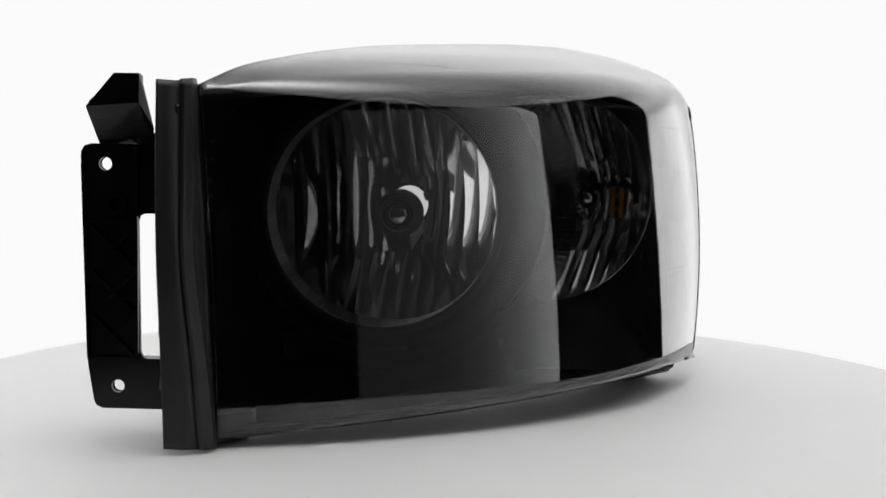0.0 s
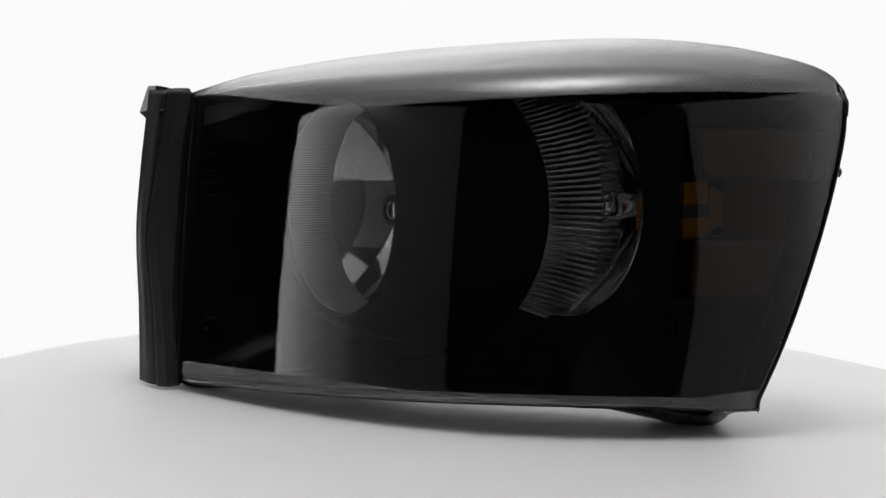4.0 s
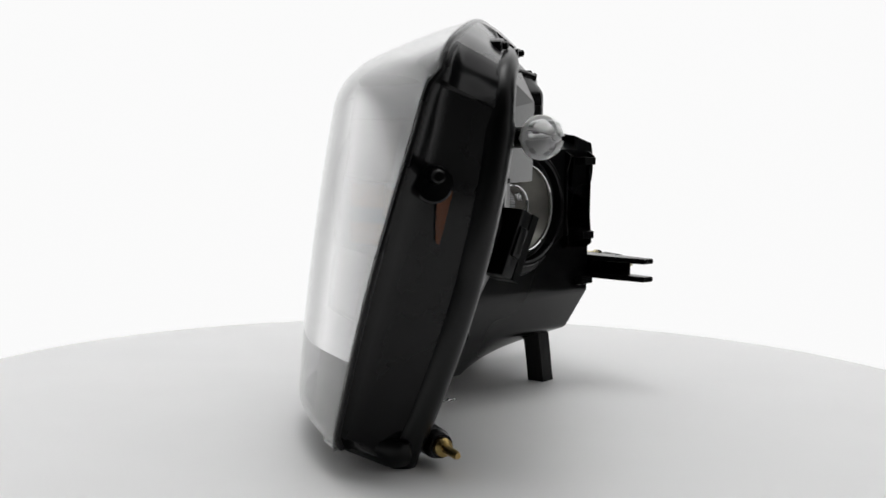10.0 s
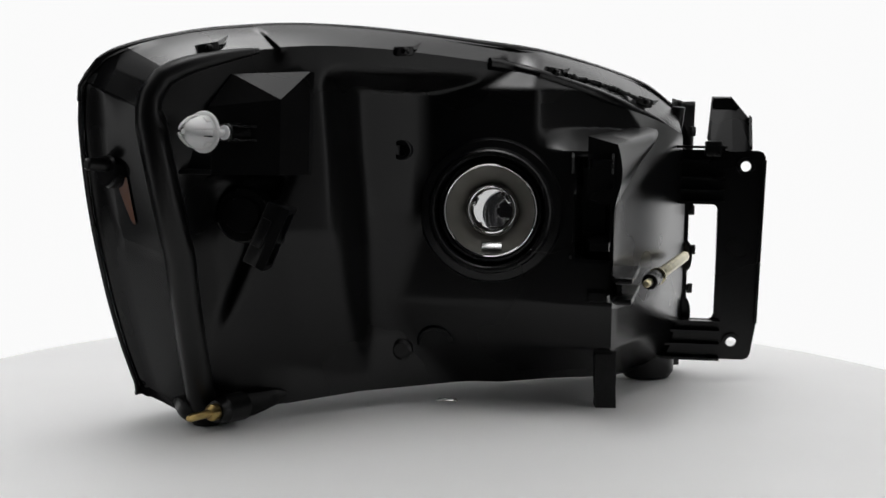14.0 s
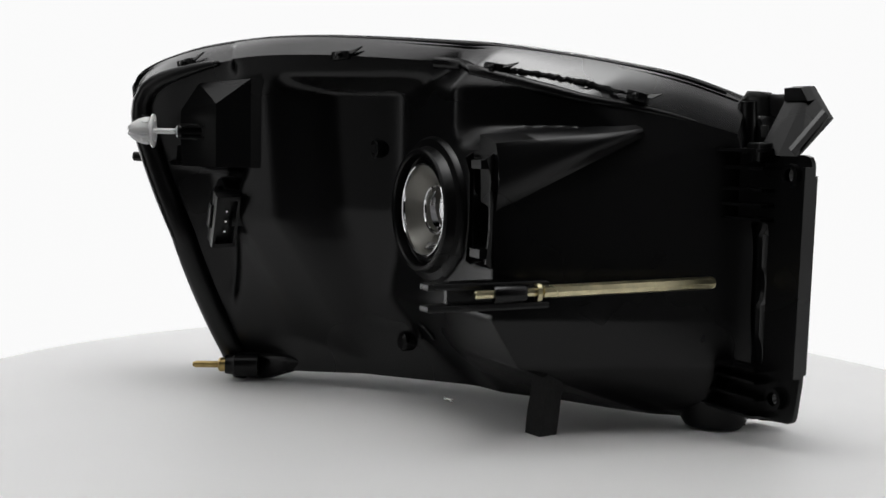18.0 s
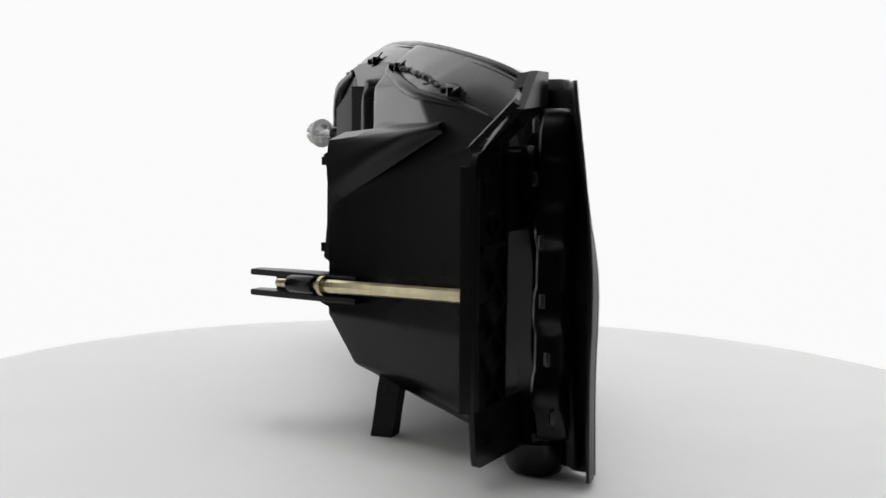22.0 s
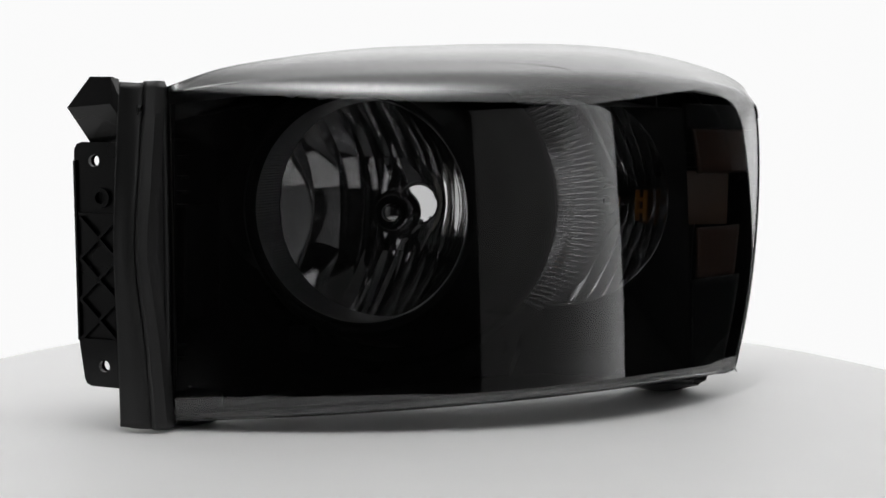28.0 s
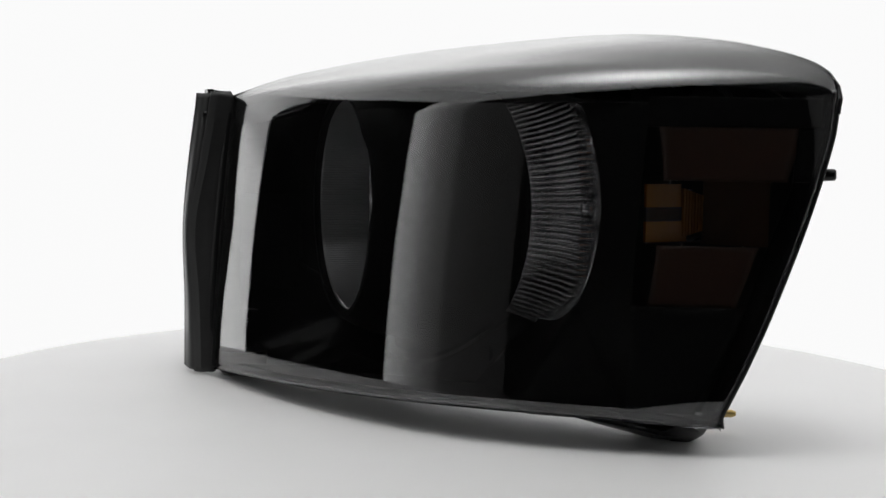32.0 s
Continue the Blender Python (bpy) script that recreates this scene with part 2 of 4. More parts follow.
def glue_drop(spots, label):
    bm = bmesh.new()
    for x, y, r in spots:
        lathe(bm, [(r, 0.0002), (r * 0.9, 0.0010), (r * 0.5, 0.0018), (r * 0.15, 0.0021)], Matrix.Translation((x, y, 0)) @ Matrix.Diagonal((1.5, 0.8, 1, 1)), 16)
    return tagged(link_mesh("glue_drop", bm, M_CLEAR), label, "glue drop")


DROPS = [glue_drop([(0.0008, -0.0010, 0.0034), (0.0075, 0.0005, 0.0016), (-0.0055, 0.0012, 0.0012)], "small clear dried glue drop on the white turntable")]

# ---- headlight: x across the car, y to its rear, in metres from the turntable's axis ----
TURN = radians(35.0)
CT, ST = math.cos(TURN), math.sin(TURN)


def L(u, v, z):
    """From along the lens (u), behind it (v) and height to the headlight's space."""
    return Vector((CT * u - ST * v, ST * u + CT * v, z))


U0 = -0.226


def u_end(z):
    return curve(z, [0, 0.022, 0.062, 0.102, 0.161, 0.2167, 0.25], [0.2368, 0.2442, 0.2592, 0.2716, 0.2860, 0.2950, 0.2958])


def v_front(u, z):
    d = u - 0.03
    # towards the outer end the middle of the height swells forward a little
    e = min(1, max(0, (u - 0.17) / 0.11))
    h = min(1, max(0, (z - 0.02) / 0.235))
    swell = 0.0045 * e * e * (3 - 2 * e) * 4 * h * (1 - h)
    return -0.106 + 0.05 * z + 0.27 * z * z + (0.88 if d < 0 else 1.58) * d * d - swell


S_RIM = [0, 0.075, 0.158, 0.243, 0.332, 0.436, 0.533, 0.629, 0.726, 0.822, 0.88, 0.95, 0.985, 1.0]
Z_RIM = [0.2475, 0.262, 0.2715, 0.279, 0.285, 0.289, 0.292, 0.2938, 0.2930, 0.288, 0.2825, 0.2725, 0.262, 0.248]
V_RIM = [-0.02, -0.002, 0.012, 0.024, 0.034, 0.0365, 0.039, 0.041, 0.0425, 0.044, 0.0445, 0.0425, 0.041, 0.040]
S_BOT = [0, 0.12, 0.31, 0.48, 0.65, 0.84, 0.94, 1.0]
Z_BOT = [0.005, 0.009, 0.0145, 0.0187, 0.022, 0.0225, 0.020, 0.0195]


def lens_profile(s, n_front=40, n_fil=14, n_roof=12):
    """One section of the lens from the lower rim up over the front to the upper rim."""
    zb = curve(s, S_BOT, Z_BOT)
    zc = curve(s, [0, 0.1, 0.3, 0.5, 0.8, 0.95, 1], [0.2425, 0.2475, 0.252, 0.256, 0.2585, 0.255, 0.247])
    zt = zc - 0.024

    def at(z):
        u = U0 + s * (u_end(z) - U0)
        return Vector((u, v_front(u, z), z))

    out = []
    lo = at(zb + 0.008)
    vb = -0.043 + 0.006 * s
    back = Vector((lo.x, max(vb, lo.y + 0.003), zb + 0.001))
    out.append(back)
    out.append(back.lerp(Vector((lo.x, lo.y, zb)), 0.5))
    c = Vector((at(zb).x, at(zb).y, zb))
    p0, p2 = Vector((lo.x, lo.y + 0.007, zb)), lo
    if p0.y > back.y:
        p0.y = back.y - 0.001
    for i in range(5):
        t = i / 4
        out.append(p0 * (1 - t) ** 2 + c * 2 * t * (1 - t) + p2 * t * t)
    for i in range(1, n_front):
        out.append(at(zb + 0.008 + (zt - zb - 0.008) * i / n_front))
    rim = Vector((U0 + s * (u_end(0.24) - U0), curve(s, S_RIM, V_RIM), curve(s, S_RIM, Z_RIM)))
    p0 = at(zt)
    corner = at(zc)
    dep = rim - corner
    p2 = corner + dep * 0.27
    p2.z += 0.0015 * min(1, dep.length / 0.1)
    for i in range(n_fil + 1):
        t = i / n_fil
        out.append(p0 * (1 - t) ** 2 + corner * 2 * t * (1 - t) + p2 * t * t)
    for i in range(1, n_roof + 1):
        t = i / n_roof
        q = p2.lerp(rim, t)
        q.z += 0.0020 * math.sin(math.pi * t) * min(1, dep.length / 0.12)
        out.append(q)
    return out


def lens(parent):
    rows = [[L(*p) for p in lens_profile(i / 240, 96, 30, 24)] for i in range(241)]
    ob = part("lens", grid_mesh(rows), M_LENS, parent, "smoked transparent outer lens")
    s = ob.modifiers.new("thickness", "SOLIDIFY")
    s.thickness, s.offset = 0.0025, -1
    ob.visible_shadow = False
    return ob


def liner(parent):
    """Added black sheets under the lens's roof, over its lower edge and inside its end."""
    # they stand in for the dark inside and hide what shows through
    for name, pick in (("roof_liner", lambda p: p[54:]), ("floor_liner", lambda p: p[:6])):
        rows = []
        for i in range(61):
            col = pick(lens_profile(0.004 + 0.985 * i / 60))
            up = name == "roof_liner"
            row = []
            for q in col:
                row.append(L(q.x, q.y + 0.005, q.z - (0.0045 if up else -0.0045)))
            rows.append(row)
        part(name, grid_mesh(rows), M_BEZEL, parent, "added matt black sheet that keeps the inside dark")
    rows = []
    for i in range(30):
        z = 0.016 + 0.222 * i / 29
        rows.append([L(U0 + 0.004, v_front(U0, z) + 0.004, z).lerp(Vector((-0.174, -0.134, z)), k / 4) for k in range(5)])
    part("end_liner", grid_mesh(rows), M_BEZEL, parent, "added matt black sheet that keeps the inside dark")
    part("side_liner", box(bmesh.new(), (-0.1640, -0.140, 0.075), (-0.1620, -0.088, 0.160)), M_BEZEL, parent, "added matt black sheet that keeps the inside dark", smooth=False)


def smax(a, b, k=0.006):
    h = max(k - abs(a - b), 0) / k
    return max(a, b) + h * h * k / 4


SOCKET = (-0.0355, 0.1584)


def wall_end(z):
    return interp(z, [0, 0.13, 0.26], [0.169, 0.167, 0.179])


def rear_y(x, z):
    """Rear wall of the housing: a slanting back with the main lamp's chamber standing out of it."""
    ramp = lambda q: min(1, max(0, q))
    line = -0.140 + 0.89 * (x + 0.174)
    foot_out = 0.016 * ramp((0.06 - z) / 0.05) * ramp((0.14 - x) / 0.03)
    outer = line + 0.34 * (z - 0.13) + 0.014 * max(0, 1 - ((z - 0.13) / 0.12) ** 2) * ramp((x - 0.07) / 0.09) + foot_out
    # upright slab beside the deep well round the chamber; below, it slants in to meet the well's floor
    well = line + 0.34 * (min(z, 0.155) - 0.13) + foot_out
    slab = max(0.118 + 0.73 * (x - 0.0605) - 0.63 * max(0, 0.145 - z), well)
    base = slab + (outer - slab) * ramp((x - 0.10) / 0.05)
    base += (well - base) * ramp((-0.186 + 0.7014 * (wall_end(z) + 0.186) - x) / 0.0022)
    if x < 0.10:
        base += (outer - base) * ramp((z - 0.250) / 0.008)
    # pocket round the signal socket
    side = x - (0.092 + (0.187 - z) * 0.456)
    base -= 0.016 * ramp(side / 0.014) * ramp((0.192 - z) / 0.008) * ramp((0.160 - x) / 0.012)
    ch = 0.036
    if x < -0.13:
        # a chamfer, wider towards the inner end, runs along the top of the chamber's side
        chamfer = 0.26 * max(0, z - 0.1645 + 1.028 * (x + 0.1318))
        ch = interp(x - chamfer, [-0.20, -0.165, -0.13], [-0.181, -0.0725, 0.036]) - max(0, -0.20 - x + chamfer) * 3.1
    # above the shoulder the chamber's side wall steps inwards
    up = min(0.036, 0.036 + 1.11 * (x + 0.068))
    ch += (min(ch, up) - ch) * ramp((z - 0.205) / 0.018)
    if z > 0.251:
        ch -= 1.0 * (z - 0.251)
    if z < 0.085:
        ch -= 0.65 * (0.085 - z) * min(1, max(0.2, (x + 0.19) / 0.05))
    if z < 0.050:
        ch -= interp(x, [-0.19, -0.165, -0.13, -0.10, -0.04, 0.03], [0.3, 0.9, 2.1, 1.55, 0.4, 0.0]) * (0.050 - z)
    # hollow between the chamber's corner ribs
    ch -= 0.024 * ramp((x + 0.1265) / 0.0025) * ramp((-0.1005 - x) / 0.0025) * ramp((z - 0.124) / 0.002) * ramp((0.201 - z) / 0.002)
    return smax(base, ch)


def sweep(bm, pts, r, n=12, taper=0):
    """A rounded bar along a line of points, thinning out over its last taper points."""
    rings = []
    for i, p in enumerate(pts):
        d = pts[min(i + 1, len(pts) - 1)] - pts[max(i - 1, 0)]
        q = d.to_track_quat("Z", "Y").to_matrix()
        f = min(1, (len(pts) - i) / taper) ** 0.6 if taper else 1
        rings.append([bm.verts.new(p + q @ Vector((f * r * math.cos(2 * math.pi * j / n), f * r * math.sin(2 * math.pi * j / n), 0))) for j in range(n)])
    for a, b in zip(rings, rings[1:]):
        best = min(range(n), key=lambda k: (a[0].co - b[k].co).length)
        for j in range(n):
            bm.faces.new((a[j], a[(j + 1) % n], b[(j + 1 + best) % n], b[(j + best) % n]))
    bm.faces.new(rings[0][::-1])
    bm.faces.new(rings[-1])
    return bm


def shell(parent):
    """The housing's rear wall and the flange that joins it to the lens."""
    n, k, level = 144, 132, 100
    rows = []
    for i in range(n + 1):
        s = i / n
        row = []
        zh = curve(s, S_RIM, Z_RIM) - interp(s, [0, 0.15, 0.4, 1], [0.028, 0.026, 0.017, 0.017])
        zl = interp(s, [0, 0.05, 0.3, 0.7, 0.86, 0.93, 1], [0.004, 0.004, 0.012, 0.0145, 0.011, 0.004, 0.003])
        for j in range(k + 1):
            # one row of the mesh runs level along the shoulder
            z = zl + (0.205 - zl) * j / level if j <= level else 0.205 + (zh - 0.205) * (j - level) / (k - level)
            x0 = interp(z, [0.015, 0.05, 0.16, 0.21, 0.26], [-0.180, -0.189, -0.189, -0.185, -0.181])
            x = x0 + s * (wall_end(z) - x0)
            row.append(Vector((x, rear_y(x, z), z)))
        rows.append(row)
    # moulded edges are well rounded
    ys = np.array([[p.y for p in row] for row in rows])
    # but the main chamber's outer corner stays crisp
    keep = np.array([[min(1, max(0.04, (p.x + 0.100) / 0.04)) for p in row] for row in rows])
    for _ in range(5):
        g = np.pad(ys, 1, mode="edge")
        soft = (g[:-2, 1:-1] + g[2:, 1:-1] + g[1:-1, :-2] + g[1:-1, 2:] + 2 * g[1:-1, 1:-1]) / 6
        ys[1:-1, 1:-1] += ((soft - ys) * keep)[1:-1, 1:-1]
    for row, line in zip(rows, ys):
        for p, y in zip(row, line):
            p.y = float(y)
    for row in rows:
        for p in row:
            d = math.hypot(p.x - SOCKET[0], p.z - SOCKET[1])
            if abs(d - 0.040) < 0.0017:
                p.x = SOCKET[0] + (p.x - SOCKET[0]) * 0.040 / d
                p.z = SOCKET[1] + (p.z - SOCKET[1]) * 0.040 / d
                p.y = rear_y(p.x, p.z)
    bm = grid_mesh(rows)
    gone = [f for f in bm.faces if math.hypot(f.calc_center_median().x - SOCKET[0], f.calc_center_median().z - SOCKET[1]) < 0.0395]
    bmesh.ops.delete(bm, geom=gone, context="FACES")
    part("rear_shell", bm, M_BLACK, parent, "moulded black plastic rear shell")
    prof = [lens_profile(i / n) for i in range(n + 1)]
    def end_of(col, t):
        zs = [p.z for p in col]
        z = zs[0] + (zs[-1] - zs[0]) * t
        for a, b in zip(col[6:], col[7:]):
            if b.z >= z:
                return L(*a.lerp(b, min(1, max(0, (z - a.z) / max(1e-6, b.z - a.z)))))
        return L(*col[-1])

    def share(col, j):
        return (col[j].z - col[0].z) / (col[-1].z - col[0].z)

    ring_a = [L(*p[0]) for p in prof] + [end_of(prof[-1], share(rows[-1], j)) for j in range(1, k)] + [L(*p[-1]) for p in prof[::-1]] + [end_of(prof[0], share(rows[0], j)) for j in range(k - 1, 0, -1)]
    ring_b = [r[0] for r in rows] + rows[-1][1:-1] + [r[-1] for r in rows[::-1]] + rows[0][1:-1][::-1]
    strips = []
    for t, out in ((0.0, -0.0006), (0.03, -0.0010), (0.16, -0.0005), (0.18, -0.002), (0.36, -0.0018), (0.56, -0.001), (0.92, 0.0), (1.0, 0.0)):
        strip = []
        for i, (a, b) in enumerate(zip(ring_a, ring_b)):
            p = a.lerp(b, t)
            on_top = min(1, max(0, (i - n - 1 - k) / 12))
            c = Vector((0, 0, 0.14))
            d = (p - c).normalized()
            strip.append(p + d * (out + (0.0020 * math.sin(math.pi * t) - 0.0005 - out) * on_top))
        strips.append(strip)
    # black strip added for the dark gap between the lens and the trim
    edge = [L(p.x - 0.0050, p.y + 0.0048, p.z) for p in prof[0][4:60]]
    part("end_gap_strip", sweep(bmesh.new(), edge, 0.0062), M_BLACK, parent, "added black strip darkening the gap at the lens's inner edge")
    i0 = n + 1
    cut = i0 + k + 6
    fl = part("flange", grid_mesh([r[cut:i0 + k + n + 30] for r in strips]), M_GLOSS, parent, "glossy black sealing flange along the top")
    bm = grid_mesh([r[i0 + k + n + 29:] + r[:cut + 1] for r in strips])
    part("flange_side", bm, M_FLANGE, fl, "black flange round the ends and bottom")
    # raised ridge along the rear edge and a lip along the lens's edge
    path = [p + Vector((-0.004, -0.003, 0)) for p in ring_b[n - 2:i0 + k + 26]]
    part("rear_ridge", sweep(bmesh.new(), path[::3], 0.0105, 20, 14), M_BLACK, fl, "rounded black ridge along the rear edge")
    path = [p + Vector((0, -0.002, -0.001)) for p in ring_b[i0 + k + int(n * 0.58):i0 + k + int(n * 0.97)]]
    part("rear_ridge", sweep(bmesh.new(), path[::3], 0.0048, 12, 8), M_BLACK, fl, "rounded black bead along the rear edge")
    part("lens_lip", sweep(bmesh.new(), [p + Vector((-0.0008, 0.0016, 0)) for p in ring_a[n - 6:i0 + k - 14:2]], 0.0018), M_BLACK, fl, "black lip along the lens's outer edge")
    top_edge = [p + Vector((0, 0.001, -0.0030)) for p in ring_a[i0 + k - 14:i0 + k + n - 3:2]]
    part("lens_lip", sweep(bmesh.new(), top_edge, 0.0022), M_FLANGE, fl, "black lip along the lens's upper edge")
    # tapering amber patch added on the outer flange for amber seen through it
    rows_w = []
    for i in range(13):
        f = i / 12
        j = i0 + int(k * (0.525 + 0.125 * f))
        lo, hi = 0.575 - 0.14 * f ** 0.8, 0.612
        out = Vector((0.0006, 0.0006, 0))
        rows_w.append([ring_a[j].lerp(ring_b[j], lo + (hi - lo) * q / 3) + out for q in range(4)])
    part("flange_amber_patch", grid_mesh(rows_w), M_AMBERGLOSS, fl, "tapering amber patch standing in for amber seen inside the lamp")


# inside the lens; lamps look along the car's axis
MAIN_C, MAIN_R = (-0.052, 0.157), 0.086
SIG_C, SIG_R = (0.076, 0.166), 0.089
SLEEVE_R = 0.129


def lens_y(x, z, gap):
    """How far back along the car's axis the lens's inner side lies at x and z."""
    f = lambda y: (-ST * x + CT * y) - v_front(CT * x + ST * y, z) - gap
    a, b = None, None
    ys = np.linspace(-0.35, 0.30, 66)
    for p, q in zip(ys, ys[1:]):
        if f(p) < 0 <= f(q):
            a, b = p, q
            break
    if a is None:
        return 0.0
    for _ in range(20):
        c = (a + b) / 2
        if f(c) < 0:
            a = c
        else:
            b = c
    return b


def under_lens(p, lo=0.018):
    """Keeps a point of the inner parts below the lens's shoulder and before the rear wall."""
    u, v = CT * p.x + ST * p.y, -ST * p.x + CT * p.y
    cap = 0.233 + 0.50 * min(max(v - v_front(u, 0.22), 0), 0.036)
    p.z = min(max(p.z, lo), cap)
    p.y = min(p.y, rear_y(p.x, p.z) - 0.008)
    return p


def main_bezel(parent):
    """Black sleeve round the main lamp, from its opening back to the signal lamp."""
    n = 160
    prof = [(MAIN_R, -0.070), (MAIN_R, -0.076), (MAIN_R + 0.002, -0.079), (MAIN_R + 0.006, -0.079), (MAIN_R + 0.014, -0.066),
            (SLEEVE_R - 0.016, -0.020), (SLEEVE_R - 0.004, 0.020), (SLEEVE_R, 0.030), (SLEEVE_R, 0.034)]
    rows = []
    for r, y in prof:
        row = []
        for i in range(n):
            a = 2 * math.pi * i / n
            x = max(MAIN_C[0] + r * math.cos(a), -0.166)
            z = MAIN_C[1] + r * math.sin(a)
            row.append(under_lens(Vector((x, max(y, lens_y(x, min(max(z, 0.02), 0.235), 0.006)), z))))
        rows.append(row)
    part("main_bezel", grid_mesh(rows, close_u=True), M_BEZEL, parent, "black bezel round the main lamp")


def signal_bezel(parent):
    """Black panel from the signal lamp's round edge out to the lens's border."""
    n, k = 144, 12
    rows = []
    for j in range(k + 1):
        t = j / k
        row = []
        for i in range(n):
            a = 2 * math.pi * i / n
            c, s_ = math.cos(a), math.sin(a)
            x, z = SIG_C[0] + SIG_R * c, SIG_C[1] + SIG_R * s_
            z = min(max(z, 0.03), 0.2475)
            f = min((0.222 - SIG_C[0]) / c if c > 1e-6 else 9, (0.2475 - SIG_C[1]) / s_ if s_ > 1e-6 else 9,
                    (0.022 - SIG_C[1]) / s_ if s_ < -1e-6 else 9, (-0.02 - SIG_C[0]) / c if c < -1e-6 else 9)
            side = c > 0 and f > (0.222 - SIG_C[0]) / c - 1e-6
            f = max(f, SIG_R)
            xo, zo = SIG_C[0] + f * c, SIG_C[1] + f * s_
            zo = min(max(zo, 0.022), 0.2475)
            yo = lens_y(xo, zo, 0.008) if xo > 0.05 else 0.03
            out = Vector((xo, max(yo, 0.0), zo))
            q = L(0.187, v_front(0.187, zo) + 0.009, zo)
            if side or xo > q.x:
                out = q
            p = Vector((x, 0.050, z)).lerp(out, t)
            d = math.hypot(p.x - MAIN_C[0], p.z - MAIN_C[1])
            if d < SLEEVE_R + 0.004:
                p.x = MAIN_C[0] + (p.x - MAIN_C[0]) * (SLEEVE_R + 0.004) / d
                p.z = min(max(MAIN_C[1] + (p.z - MAIN_C[1]) * (SLEEVE_R + 0.004) / d, 0.022), 0.2475)
                p.y = max(p.y, 0.05)
            row.append(under_lens(p))
        rows.append(row)
    part("signal_bezel", grid_mesh(rows, close_u=True), M_BEZEL, parent, "black bezel round the signal lamp")


def rim_depth(x):
    """Where the main reflector's rim lies: set back on the inner side, coming forward to the bezel on the outer side."""
    f = min(1, max(0, (x + 0.020) / 0.090))
    return -0.030 - 0.041 * f * f * (3 - 2 * f)


def shroud(parent):
    """Finely knurled crescent between the main bezel and the reflector."""
    n = 480
    rows = []
    for g in (0.0, 0.06, 0.35, 0.65, 0.95, 1.0):
        row = []
        for i in range(n):
            a = 2 * math.pi * i / n
            y = -0.074 + (rim_depth(MAIN_R * math.cos(a)) + 0.074) * g
            r = MAIN_R - 0.0005 - (0.0009 if i % 2 and 0.01 < g < 0.99 else 0)
            row.append(Vector((MAIN_C[0] + r * math.cos(a), y, MAIN_C[1] + r * math.sin(a))))
        rows.append(row)
    part("knurled_shroud", grid_mesh(rows, close_u=True), M_SHROUD, parent, "finely knurled dark grey shroud", smooth=False)


def ribbed_wall(parent):
    """Convex wall beside the signal lamp, with ribs along the car's axis."""
    rows = []
    n, m = 44, 8
    for j, (y, dr) in enumerate(((0.032, 0.0), (0.0335, 0.0015), (0.043, 0.009), (0.053, 0.018), (0.062, 0.028), (0.084, 0.030))):
        row = []
        for i in range(n * m + 1):
            a = radians(-36.5 + 81 * i / (n * m))
            w = abs(math.sin(math.pi * i / m))
            r = SLEEVE_R + dr + 0.0019 * w
            bow = (0.004 - 0.011 * (math.degrees(a) / 40) ** 2) * (1 - j / 5)
            row.append(under_lens(Vector((MAIN_C[0] + r * math.cos(a), y + bow - (0.0014 * w if j < 2 else 0), MAIN_C[1] + r * math.sin(a)))))
        rows.append(row)
    part("ribbed_wall", grid_mesh(rows), M_RIBS, parent, "ribbed silver-grey wall beside the signal lamp")


def fluted_floor(parent):
    """Fluted strip that carries on from the ribbed wall along the signal bowl's lower edge, and its bright rim."""
    n, m = 44, 6
    rows = []
    for j in range(4):
        row = []
        for i in range(n * m + 1):
            a = radians(213 + 80 * i / (n * m))
            w = abs(math.sin(math.pi * i / m))
            r = SIG_R - 0.001 - 0.006 * j / 3 - 0.0016 * w
            row.append(under_lens(Vector((SIG_C[0] + r * math.cos(a), 0.0495 + 0.010 * j / 3 - 0.0010 * w, SIG_C[1] + r * math.sin(a))), 0.080))
        rows.append(row)
    part("fluted_floor", grid_mesh(rows), M_DARKCHROME, parent, "fluted silver strip along the signal bowl's lower edge")
    edge = []
    for i in range(49):
        a = radians(236 + 118 * i / 48)
        edge.append(under_lens(Vector((SIG_C[0] + SIG_R * math.cos(a), 0.0485, SIG_C[1] + SIG_R * math.sin(a)))))
    part("bowl_rim", sweep(bmesh.new(), edge, 0.0006, 8), M_CHROME, parent, "thin bright rim of the signal bowl")


